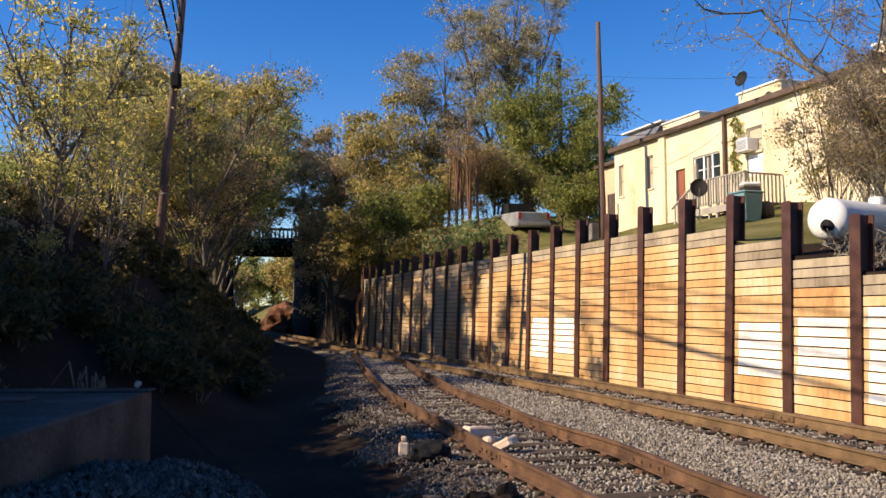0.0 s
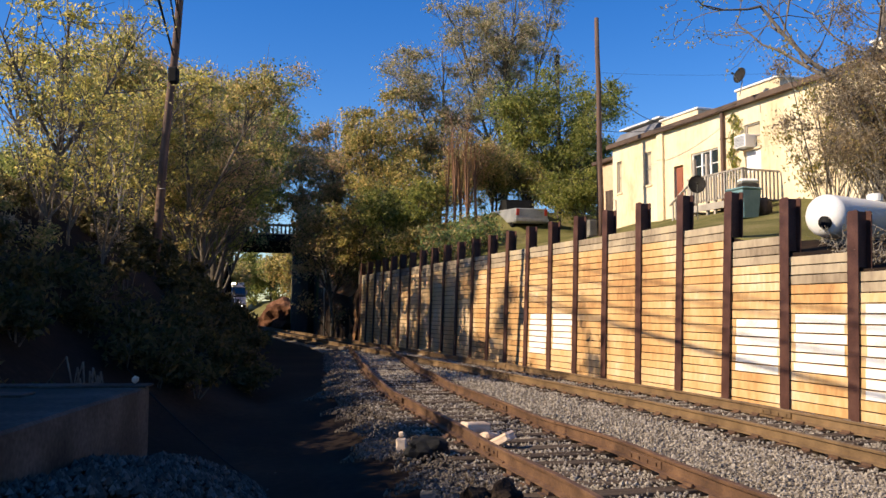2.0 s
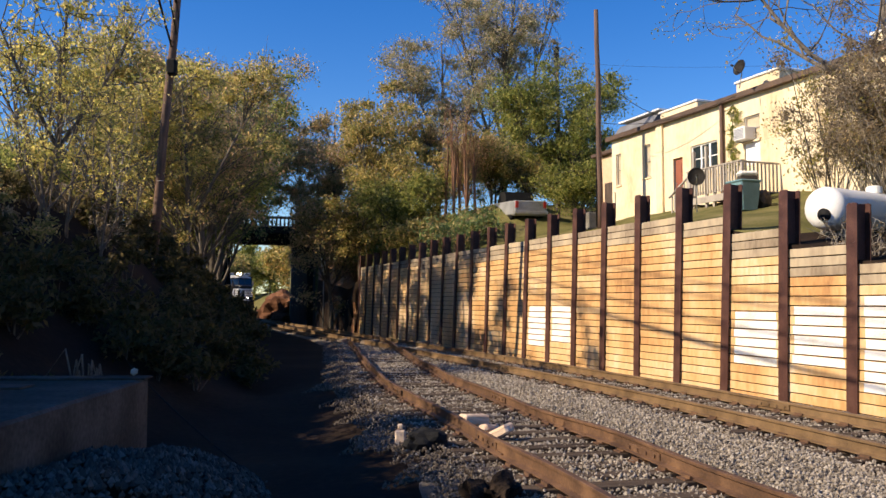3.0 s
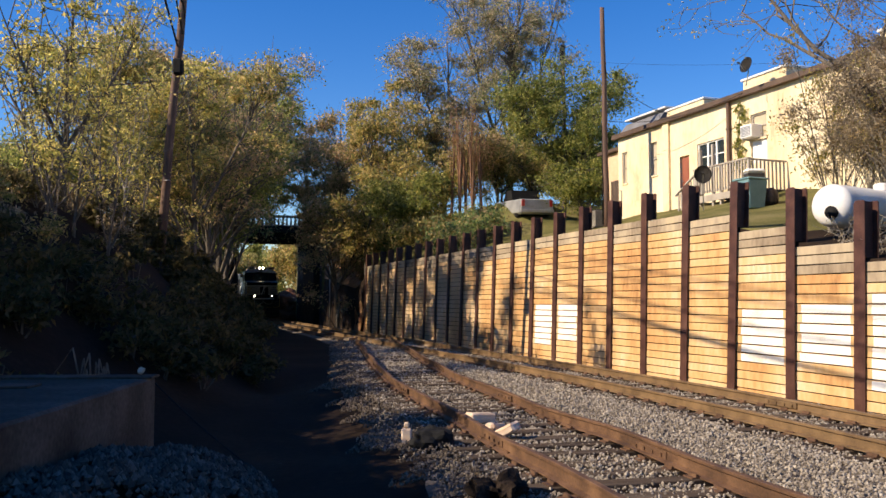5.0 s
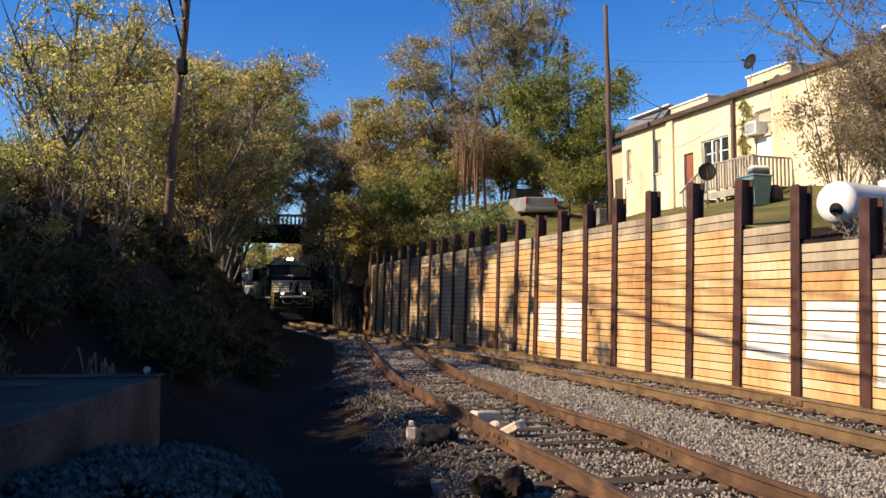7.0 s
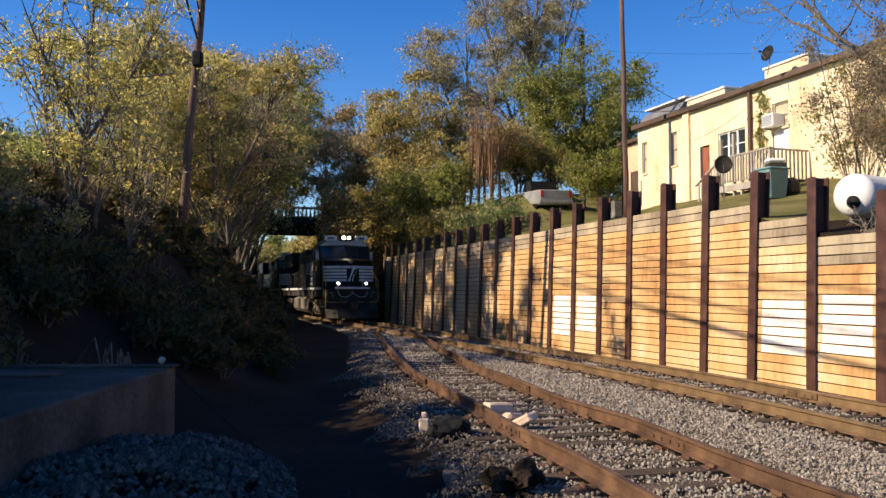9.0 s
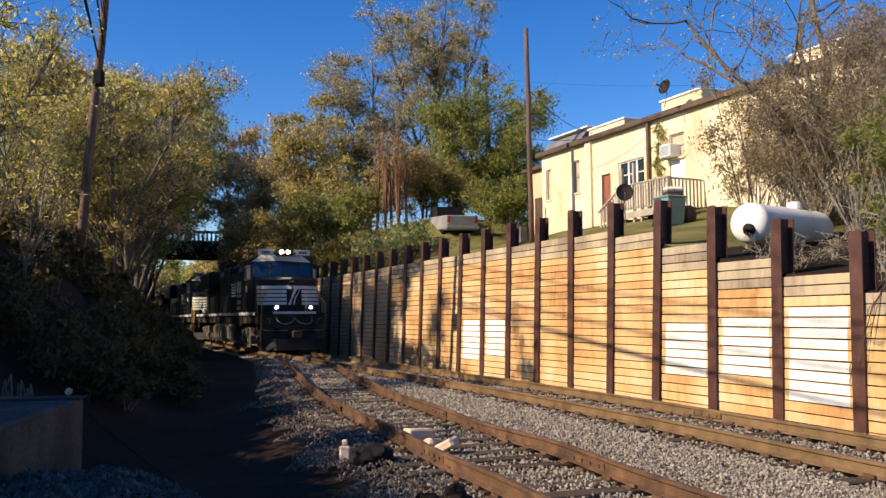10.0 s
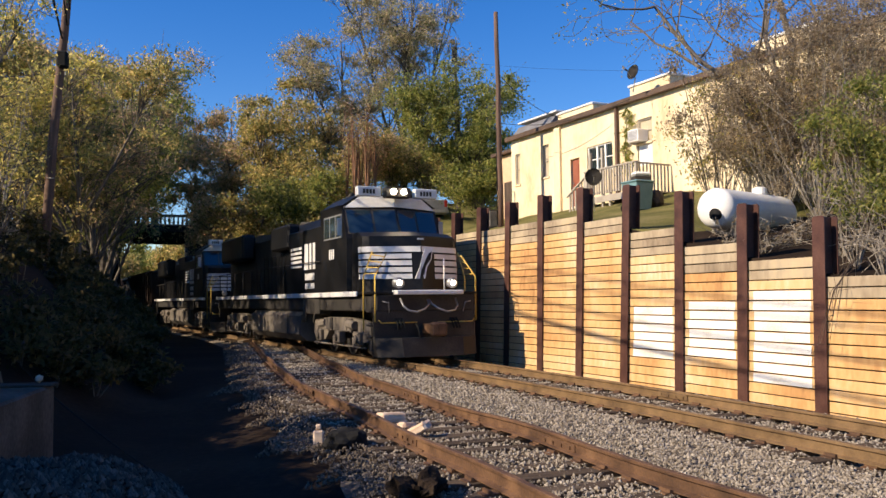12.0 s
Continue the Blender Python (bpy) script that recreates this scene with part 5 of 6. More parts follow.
for k, (y, u, L, rz, z) in enumerate(((36.4, -0.35, 1.7, 1.3, 0.0), (38.6, -0.95, 1.9, 1.45, -0.02), (35.6, 1.45, 2.4, 1.2, -0.06), (33.5, 1.35, 2.2, 1.25, -0.08))):
    p = at(y, u, z - 0.16)
    bm = bmesh.new()
    box(bm, -L / 2, L / 2, -0.13, 0.13, 0, 0.11, 0.01)
    ob = part("plank", bm, M_PLANK, None)
    ob.matrix_basis = Matrix.Translation(p) @ Matrix.Rotation(rz, 4, "Z")
    tagged(ob, "sun-bleached plank laid beside the switch", "plank", "planks at the switch")
# bare earth at the wall's far end
bm = bmesh.new()
rows = []
for i in range(10):
    z = -0.4 + 0.48 * i
    rows.append([bm.verts.new(at(51.3 + 0.7 * k + 0.3 * noise.noise(Vector((k, i * 0.8, 2))), 2.55 + 0.09 * i + 0.45 * noise.noise(Vector((k * 0.9, i * 0.7, 5))) + 0.5 * k / 6, z)) for k in range(9)])
for a, b in zip(rows, rows[1:]):
    for k in range(8):
        bm.faces.new((a[k], a[k + 1], b[k + 1], b[k]))
bmesh.ops.solidify(bm, geom=bm.faces[:], thickness=-0.6)
tagged(part("clay_bank", bm, M_CLAY, None), "bare eroded clay face at the wall's end", "earth bank", kind="structure")
sign = thing("trackside_sign", "small white trackside sign on a post", "sign", Matrix.Translation((-8.7, 62.0, surface(-8.7, 62.0))))
sz = 4.3 - surface(-8.7, 62.0)
rod(sign, "post", [(0, 0.06, -0.3), (0, 0.06, sz + 0.5)], 0.05, M_STEEL, 8)
lobox(sign, "board", (-0.2, 0.2, -0.03, 0.005, sz - 0.1, sz + 0.5), M_WHITE, 0.01)
lobox(sign, "lower_board", (-0.06, 0.22, -0.03, 0.005, sz - 0.75, sz - 0.14), M_WHITE, 0.01)
lumpy("clay_mound", "red clay mound beyond the bridge", "earth mound", -16.4, 88.5, 0.2, (2.9, 3.0, 2.3), M_REDCLAY, 12, 4, 0.35, "structure")

# ---- brush above the wall, near ----
def brush(name, label, spots, leaves, seed, per, size, r, twigs, tall):
    """Dead or leafy brush: many thin crossing stems, some leaves."""
    rng = np.random.default_rng(seed)
    x0, y0, z0 = spots[0]
    t = thing(name, label, "bush", Matrix.Translation((x0, y0, z0)))
    bm = bmesh.new()
    centres, radii = [], []
    for x, y, z in spots:
        o0 = np.array([x - x0, y - y0, z - z0 - 0.15])
        for _ in range(twigs):
            d = rng.normal(size=3) * np.array([0.27, 0.27, 0.1]) + np.array([0, 0, 1.0])
            d *= tall * (0.45 + 0.6 * rng.random())
            mid = o0 + d * 0.5 + rng.normal(size=3) * 0.12
            tip = o0 + d + rng.normal(size=3) * 0.25 + np.array([0, 0, -0.15 * tall])
            w = 0.008 + 0.012 * rng.random()
            tube(bm, [o0, mid, tip], [w, w * 0.7, 0.004], 4, False)
            for _ in range(2):
                k = rng.random()
                a = mid * (1 - k) + tip * k
                tube(bm, [a, a + rng.normal(size=3) * 0.35 * np.array([1, 1, 0.7])], [0.006, 0.003], 3, False)
            centres.append(mid * 0.3 + tip * 0.7)
            radii.append(r * (0.5 + 0.7 * rng.random()))
    part("brushwood", bm, M_BARKPALE if leaves is L_DRY else M_BARK, t)
    if per:
        me = leaf_cloud("foliage", centres, radii, per, size, rng, 0.9)
        me.materials.append(leaves)
        o = new("foliage", me)
        o.parent = t
    return t


def grd(pts):
    return [(x, y, surface(x, y)) for x, y in pts]


brush("dry_brush", "tall dry brown brush in front of the building", grd([(10.9, 19.6), (11.2, 18.5), (11.8, 19.4), (10.9, 20.2), (12.3, 18.6), (11.6, 17.6), (12.0, 20.4)]), L_DRY, 31, 330, 0.034, 0.6, 22, 5.6)
brush("dry_brush", "tall dry brown brush behind the tank", grd([(12.6, 20.5), (13.4, 19.6), (13.0, 18.2), (14.0, 18.8), (14.6, 20.0)]), L_DRY, 32, 340, 0.034, 0.6, 22, 6.4)
brush("dry_brush", "tall dry grey-brown brush in front of the building", grd([(10.3, 21.2), (10.9, 20.7), (11.3, 21.3), (12.0, 20.9), (11.5, 22.4), (12.3, 22.8)]), L_DRY, 38, 210, 0.04, 0.55, 20, 4.9)
brush("green_bush", "olive leafy bush before the building", grd([(10.0, 21.6), (10.6, 22.3), (11.0, 20.2)]), L_OLIVE, 39, 80, 0.05, 0.6, 14, 4.6)
brush("green_bush", "leafy green bush behind the tank", grd([(10.9, 16.2), (11.5, 15.8), (12.1, 16.4), (12.6, 15.6), (11.8, 15.0)]), L_GREEN, 33, 190, 0.05, 0.5, 16, 3.6)
brush("green_bush", "leafy green bush beside the wall", grd([(9.9, 14.2), (10.6, 13.7), (11.2, 14.4), (10.2, 13.2)]), L_GREEN, 34, 150, 0.045, 0.42, 14, 2.7)
brush("dry_brush", "tangle of dead stems on the wall's top", grd([(8.9, 13.6), (9.4, 13.1), (9.2, 14.4), (9.8, 12.5), (8.75, 12.6)]), L_DRY, 35, 5, 0.04, 0.3, 16, 1.3)
brush("dry_brush", "dead grass and stems around the tank", grd([(8.0, 16.6), (8.6, 16.0), (9.3, 16.2), (8.1, 15.4), (10.0, 16.4)]), L_DRY, 36, 6, 0.04, 0.25, 14, 0.55)


def bare_tree():
    """A forked tree whose upper limbs are nearly leafless."""
    rng = np.random.default_rng(44)
    x, y = 11.4, 20.6
    t = thing("tree", "nearly bare grey tree spreading over the brush", "tree", Matrix.Translation((x, y, surface(x, y) - 0.2)))
    bm = bmesh.new()
    ends = []

    def grow(p, d, length, r, depth):
        n = 3
        pts = [np.array(p)]
        for _ in range(n):
            d = d + rng.normal(size=3) * 0.2 + np.array([0, 0, 0.05])
            d /= np.linalg.norm(d)
            pts.append(pts[-1] + d * length / n)
        tube(bm, pts, [r * (1 - 0.45 * k / n) for k in range(n + 1)], 7 if depth < 2 else 4, False)
        ends.append((pts[-1], depth))
        if depth >= 4:
            return
        for _ in range(2 if depth == 0 else 3):
            e = d * 0.8 + rng.normal(size=3) * 0.55 + np.array([0, 0, 0.12])
            grow(pts[-1] if rng.random() < 0.6 else pts[-2], e / np.linalg.norm(e), length * (0.6 + 0.2 * rng.random()), r * 0.52, depth + 1)
    grow((0, 0, 0), np.array([-0.26, -0.05, 1.0]), 4.5, 0.17, 0)
    grow((0.3, 0.1, 0), np.array([-0.12, 0.05, 1.0]), 3.9, 0.13, 0)
    grow((0.9, -0.4, 0), np.array([0.3, -0.1, 1.0]), 3.6, 0.13, 0)
    part("trunk", bm, M_BARK, t)
    tips = [tuple(p) for p, k in ends if k >= 3]
    me = leaf_cloud("crown", tips, [0.4] * len(tips), 9, 0.05, rng)
    me.materials.append(L_OLIVE)
    o = new("crown", me)
    o.parent = t
    return t


bare_tree()
# dead branch hanging over the wall's face
hang = thing("dead_branch", "dead leafless branch hanging over the wall's face", "branch", Matrix.Translation(wall_at(11.9, 1.9, -0.1)))
rngb = np.random.default_rng(12)
bm = bmesh.new()
for k in range(7):
    a = np.array([0.25, 0.0, 0.35]) + rngb.normal(size=3) * 0.12
    b = np.array([-0.15 + 0.05 * k, 0.15 * k - 0.2, -0.2])
    c = np.array([-0.18, 0.22 * k - 0.1, -0.9 - 0.16 * k]) + rngb.normal(size=3) * np.array([0.03, 0.2, 0.15])
    tube(bm, [a, b, c], [0.02 if k == 2 else 0.008, 0.012 if k == 2 else 0.006, 0.003], 5, False)
    for _ in range(4):
        q = b + (c - b) * rngb.random()
        tube(bm, [q, q + rngb.normal(size=3) * np.array([0.06, 0.22, 0.2])], [0.004, 0.002], 3, False)
part("brushwood", bm, M_DARKWOOD, hang)


# ---- train ----
def wheelset(parent, y, movers):
    bm = bmesh.new()
    for s in (-1, 1):
        x = s * 0.75
        tube(bm, [(x - 0.07, 0, 0), (x - 0.066, 0, 0), (x + 0.066, 0, 0), (x + 0.07, 0, 0)], [0.44, 0.53, 0.53, 0.44], 24)
        box(bm, x - 0.08, x + 0.08, -0.3, 0.3, -0.03, 0.03)
    tube(bm, [(-0.85, 0, 0), (0.85, 0, 0)], 0.09, 10)
    o = part("wheelset", bm, M_GRIME, parent)
    o.location = (0, y, 0.53)
    movers.append((o, y))
    return o


def truck(parent, yc, movers):
    bm = bmesh.new()
    for s in (-1, 1):
        prism(bm, [(yc - 2.6, 0.62), (yc - 2.3, 0.45), (yc - 1.4, 0.42), (yc - 1.0, 0.7), (yc - 0.4, 0.72), (yc + 0.4, 0.72), (yc + 1.0, 0.7), (yc + 1.4, 0.42), (yc + 2.3, 0.45), (yc + 2.6, 0.62), (yc + 2.5, 1.0), (yc + 0.9, 1.12), (yc - 0.9, 1.12), (yc - 2.5, 1.0)], "x", s * 1.02, s * 1.22)
        for d in (-1.75, 0.0, 1.75):
            box(bm, s * 1.1, s * 1.34, yc + d - 0.2, yc + d + 0.2, 0.36, 0.72, 0.03)
            tube(bm, [(s * 1.3, yc + d, 0.53), (s * 1.4, yc + d, 0.53)], 0.11, 10)
        for d in (-0.9, 0.9):
            tube(bm, [(s * 1.26, yc + d - 0.16, 0.75), (s * 1.26, yc + d - 0.16, 1.1)], 0.11, 8)
            tube(bm, [(s * 1.26, yc + d + 0.16, 0.75), (s * 1.26, yc + d + 0.16, 1.1)], 0.11, 8)
        tube(bm, [(s * 1.3, yc - 1.0, 0.95), (s * 1.3, yc - 1.55, 0.9)], 0.13, 8)
        tube(bm, [(s * 1.3, yc + 1.0, 0.95), (s * 1.3, yc + 1.55, 0.9)], 0.13, 8)
        for d in (-2.4, -1.0, 0.75, 2.4):
            box(bm, s * 1.06, s * 1.18, yc + d - 0.07, yc + d + 0.07, 0.2, 0.55, 0.02)
        tube(bm, [(s * 1.28, yc - 2.3, 0.3), (s * 1.28, yc + 2.3, 0.3)], 0.025, 6)
    t = part("truck", bm, M_DUST, parent, "dust-coated six-wheel truck frame")
    for d in (-1.75, 0.0, 1.75):
        wheelset(parent, yc + d, movers)
    return t


def locomotive():
    """Front coupler at the origin, rail level at zero, the hood towards +y."""
    t = thing("locomotive", "black six-axle diesel locomotive with white nose stripes", "locomotive")
    movers = []
    truck(t, 4.3, movers)
    truck(t, 17.9, movers)
    # frame, walkway and edge stripe
    lobox(t, "frame", (-1.45, 1.45, 0.75, 21.4, 1.32, 1.78), M_GRIME, 0.03)
    lobox(t, "walkway", (-1.55, 1.55, 0.7, 21.5, 1.78, 1.84), M_BLACK, 0.01)
    for s in (-1, 1):
        lobox(t, "edge_stripe", (s * 1.552, s * 1.568, 1.9, 21.4, 1.73, 1.87), M_LOCOWHITE, 0, "cream walkway edge stripe")
    # fuel tank
    bm = bmesh.new()
    prism(bm, [(-1.25, 0.28), (1.25, 0.28), (1.5, 0.5), (1.5, 1.12), (1.3, 1.28), (-1.3, 1.28), (-1.5, 1.12), (-1.5, 0.5)], "y", 7.5, 14.4)
    tank = part("fuel_tank", bm, M_DUST, t, "dusty fuel tank")
    for s in (-1, 1):
        lobox(tank, "tank_strap", (s * 1.49, s * 1.515, 9.0, 9.06, 0.5, 1.15), M_GRIME)
        lobox(tank, "tank_strap", (s * 1.49, s * 1.515, 12.2, 12.26, 0.5, 1.15), M_GRIME)
        rod(t, "air_reservoir", [(s * 1.2, 8.0, 1.42), (s * 1.2, 8.1, 1.42), (s * 1.2, 12.4, 1.42), (s * 1.2, 12.5, 1.42)], [0.08, 0.2, 0.2, 0.08], M_DUST, 12)
        lobox(t, "battery_box", (s * 1.1, s * 1.5, 5.5, 6.9, 1.2, 1.7), M_GRIME, 0.03)
        for y in (6.0, 6.9, 7.2):
            rod(t, "pipe", [(s * 1.45, y, 1.7), (s * 1.47, y, 1.2), (s * 1.42, y + 0.25, 0.95)], 0.035, M_DUST, 6)
    # nose
    bm = bmesh.new()
    nose = [(-1.45, 2.6), (-1.45, 1.72), (-1.3, 1.55), (0.0, 0.96), (1.3, 1.55), (1.45, 1.72), (1.45, 2.6)]
    lo = [bm.verts.new((x, y, 1.84)) for x, y in nose]
    hi = [bm.verts.new((x * 0.985, y + (0.12 if y < 2.5 else 0), 3.38)) for x, y in nose]
    for i in range(7):
        bm.faces.new((lo[i], lo[(i + 1) % 7], hi[(i + 1) % 7], hi[i]))
    bm.faces.new(lo[::-1])
    top = [bm.verts.new((x * 0.97, y + (0.5 if y < 2.5 else 0.1), 3.52)) for x, y in nose]
    for i in range(7):
        bm.faces.new((hi[i], hi[(i + 1) % 7], top[(i + 1) % 7], top[i]))
    bm.faces.new(top)
    nose_part = part("nose", bm, M_BLACK, t, "broad black nose")
    # five white stripes wrapped round the nose
    for k, zz in enumerate((2.20, 2.385, 2.57, 2.755, 2.94)):
        z0, z1 = zz, zz + 0.132 + (0.02 if k == 4 else 0)
        f0, f1 = 0.12 * (z0 - 1.84) / 1.54, 0.12 * (z1 - 1.84) / 1.54
        for s in (-1, 1):
            line = [(s * 1.455, 2.0), (s * 1.455, 1.72), (s * 1.3, 1.542), (s * (0.5 if k in (0, 1, 2, 3) and s > 0 else 0.25 if k < 4 else 0.02), 0)]
            line[3] = (line[3][0], 0.948 + 0.457 * abs(line[3][0]))
            bm = bmesh.new()
            outer = [(bm.verts.new((x, y + f0 - 0.008, z0)), bm.verts.new((x, y + f1 - 0.008, z1))) for x, y in line]
            inner = [(bm.verts.new((x * 0.985, y + f0 + 0.03, z0)), bm.verts.new((x * 0.985, y + f1 + 0.03, z1))) for x, y in line]
            for a, b, c, d in zip(outer, outer[1:], inner, inner[1:]):
                bm.faces.new((a[0], b[0], b[1], a[1]))
                bm.faces.new((c[1], d[1], d[0], c[0]))
                bm.faces.new((a[1], b[1], d[1], c[1]))
                bm.faces.new((c[0], d[0], b[0], a[0]))
            for q, r in ((outer[0], inner[0]), (outer[-1], inner[-1])):
                bm.faces.new((q[0], q[1], r[1], r[0]))
            part("stripe", bm, M_LOCOWHITE, nose_part)
    bm = bmesh.new()
    emblem = [(-0.2, 2.2), (0.1, 2.2), (0.16, 2.5), (0.3, 2.75), (0.34, 3.06), (0.12, 3.06), (0.02, 2.8), (-0.06, 2.5)]
    prism(bm, emblem, "y", 0.955, 0.99, Matrix.Translation((0, 0.06, 0)))
    part("emblem", bm, M_LOCOWHITE, nose_part)
    bm = bmesh.new()
    prism(bm, [(-0.02, 2.28), (0.04, 2.3), (0.1, 2.55), (0.24, 2.72), (0.28, 2.95), (0.2, 2.9), (0.1, 2.72), (0.0, 2.5)], "y", 0.94, 0.96, Matrix.Translation((0.02, 0.06, 0)))
    part("emblem_shadow", bm, M_BLACK, nose_part)
    lobox(t, "nose_handle", (-0.12, 0.06, 1.0, 1.05, 3.27, 3.31), M_LOCOWHITE)
    # cab
    bm = bmesh.new()
    rings = []
    for x in (-1.5, 0.0, 1.5):
        v = 0.3 * abs(x)
        rings.append([bm.verts.new((x, y, z)) for y, z in ((2.45 + v, 1.84), (2.45 + v, 3.42), (2.85 + v, 4.3), (3.1 + v, 4.42 if x else 4.6), (5.3, 4.42 if x else 4.6), (5.3, 1.84))])
    for a, b in zip(rings, rings[1:]):
        for k in range(6):
            bm.faces.new((a[k], a[(k + 1) % 6], b[(k + 1) % 6], b[k]))
    bm.faces.new(rings[0])
    bm.faces.new(rings[2][::-1])
    cab = part("cab", bm, M_BLACK, t, "black driver's cab")
    bm = bmesh.new()
    prism(bm, [(-1.5, 4.40), (-0.95, 4.76), (0.95, 4.76), (1.5, 4.40)], "y", 3.26, 5.4)
    part("cab_roof", bm, M_BLACK, cab)
    for s in (-1, 1):
        bm = bmesh.new()
        v = [bm.verts.new(p) for p in ((0, 2.83, 4.36), (s * 1.46, 3.27, 4.33), (s * 1.0, 3.2, 4.66), (0, 2.96, 4.7), (0, 3.1, 4.36), (s * 1.46, 3.4, 4.33), (s * 1.0, 3.4, 4.66), (0, 3.2, 4.7))]
        for f in ((0, 1, 2, 3), (7, 6, 5, 4), (0, 4, 5, 1), (1, 5, 6, 2), (2, 6, 7, 3), (3, 7, 4, 0)):
            bm.faces.new([v[j] for j in f])
        part("brow_stripe", bm, M_LOCOWHITE, cab, "white band above the windscreen")
    def slope_box(x0, x1, k0, k1, out, material, name, par):
        bm = bmesh.new()
        a, b = Vector((0, 2.45, 3.42)), Vector((0, 2.85, 4.3))
        n = Vector((0, -(b.z - a.z), b.y - a.y)).normalized()
        p0, p1 = a.lerp(b, k0), a.lerp(b, k1)
        v = []
        for d in (out, -0.02):
            v += [bm.verts.new(Vector((x, 0.3 * abs(x), 0)) + p + n * d) for x, p in ((x0, p0), (x1, p0), (x1, p1), (x0, p1))]
        for f in ((0, 1, 2, 3), (7, 6, 5, 4), (0, 4, 5, 1), (1, 5, 6, 2), (2, 6, 7, 3), (3, 7, 4, 0)):
            bm.faces.new([v[j] for j in f])
        return part(name, bm, material, par)
    for x0, x1 in ((-1.4, -0.72), (-0.66, -0.04), (0.04, 0.66), (0.72, 1.4)):
        fr = slope_box(x0 - 0.03, x1 + 0.03, 0.12, 0.98, 0.012, M_GRIME, "windscreen_frame", cab)
        slope_box(x0, x1, 0.16, 0.94, 0.02, M_WIND, "windscreen", fr)
    for s in (-1, 1):
        fr = lobox(cab, "side_window", (s * 1.5, s * 1.525, 3.3, 4.9, 3.45, 4.15), M_STEEL, 0, "bright-framed side window")
        for y0, y1 in ((3.35, 3.78), (3.85, 4.3), (4.37, 4.85)):
            lobox(fr, "pane", (s * 1.52, s * 1.532, y0, y1, 3.5, 4.1), M_GLASS)
        lobox(cab, "mirror", (s * 1.56, s * 1.7, 3.15, 3.19, 3.5, 4.0), M_STEEL)
        for k in range(3):
            lobox(cab, "number_bar", (s * 1.5, s * 1.512, 4.0 + 0.17 * k, 4.11 + 0.17 * k, 2.85, 3.15), M_LOCOWHITE)
        # number boards
        nb = lobox(t, "number_board", (s * 0.9 - 0.36, s * 0.9 + 0.36, 2.62, 2.85, 4.62, 4.9), M_LOCOWHITE, 0.02, "off-white number board")
        for k in range(4):
            lobox(nb, "number_bar", (s * 0.9 - 0.2 + 0.1 * k, s * 0.9 - 0.13 + 0.1 * k, 2.612, 2.622, 4.69, 4.82), M_GRIME)
    hl = lobox(t, "headlight_housing", (-0.4, 0.4, 2.6, 2.9, 4.6, 4.92), M_GRIME, 0.04)
    for x in (-0.16, 0.16):
        rod(hl, "headlamp", [(x, 2.56, 4.78), (x, 2.62, 4.78)], 0.085, M_LAMP, 14, "lit headlamp")
    for s in (-1, 1):
        d = rod(t, "ditch_light", [(s * 0.8, 0.72, 2.08), (s * 0.8, 0.95, 2.08)], [0.15, 0.12], M_STEEL, 14)
        rod(d, "lamp", [(s * 0.8, 0.69, 2.08), (s * 0.8, 0.73, 2.08)], 0.075, M_DITCH, 14, "lit ditch lamp")
    # hood with its vents
    bm = bmesh.new()
    prism(bm, [(-0.95, 1.84), (0.95, 1.84), (0.95, 4.1), (0.7, 4.42), (-0.7, 4.42), (-0.95, 4.1)], "y", 5.3, 21.0)
    hood = part("hood", bm, M_BLACK, t, "long black engine hood")
    for s in (-1, 1):
        lobox(hood, "electrical_cabinet", (s * 0.95, s * 1.42, 5.3, 9.2, 1.84, 4.0), M_BLACK, 0.04)
        lobox(hood, "dynamic_brake_hatch", (s * 0.9, s * 1.35, 9.6, 12.0, 3.5, 4.4), M_BLACK, 0.08)
        lobox(hood, "radiator_wing", (s * 0.9, s * 1.5, 16.2, 20.6, 3.4, 4.5), M_BLACK, 0.1)
        for k in range(11):
            y = 9.5 + 0.62 * k
            lobox(hood, "hood_door", (s * 0.952, s * 0.972, y, y + 0.56, 1.95, 3.4), M_BLACK, 0.008)
        # lettering as plain bars
        for k in range(5):
            lobox(hood, "emblem_bar", (s * 1.42, s * 1.432, 7.6, 8.9, 2.75 + 0.15 * k, 2.84 + 0.15 * k), M_LOCOWHITE)
        lobox(hood, "lettering_bar", (s * 1.42, s * 1.432, 6.1, 6.35, 2.65, 3.5), M_LOCOWHITE)
        lobox(hood, "lettering_bar", (s * 1.42, s * 1.432, 6.5, 6.72, 2.65, 3.5), M_LOCOWHITE)
        lobox(hood, "lettering_bar", (s * 1.42, s * 1.432, 6.85, 7.3, 2.65, 3.5), M_LOCOWHITE)
        lobox(hood, "lettering_bar", (s * 1.42, s * 1.432, 6.2, 7.2, 2.3, 2.52), M_LOCOWHITE)
        lobox(hood, "lettering_bar", (s * 1.42, s * 1.432, 6.2, 7.2, 2.02, 2.2), M_LOCOWHITE)
    for y in (10.5, 17.4, 19.2):
        rod(hood, "roof_fan", [(0, y, 4.4), (0, y, 4.55)], 0.6, M_GRIME, 18)
    lobox(hood, "exhaust_stack", (-0.4, 0.4, 13.0, 14.0, 4.4, 4.7), M_GRIME, 0.05)
    rod(t, "horn", [(-0.5, 5.6, 4.7), (-0.5, 5.6, 4.9), (-0.5, 5.2, 4.95)], [0.05, 0.05, 0.1], M_GRIME)
    # front platform, anticlimber, steps and plough
    lobox(t, "anticlimber", (-0.98, 0.98, 0.42, 0.8, 1.76, 1.88), M_LOCOWHITE, 0.02, "white-edged anticlimber")
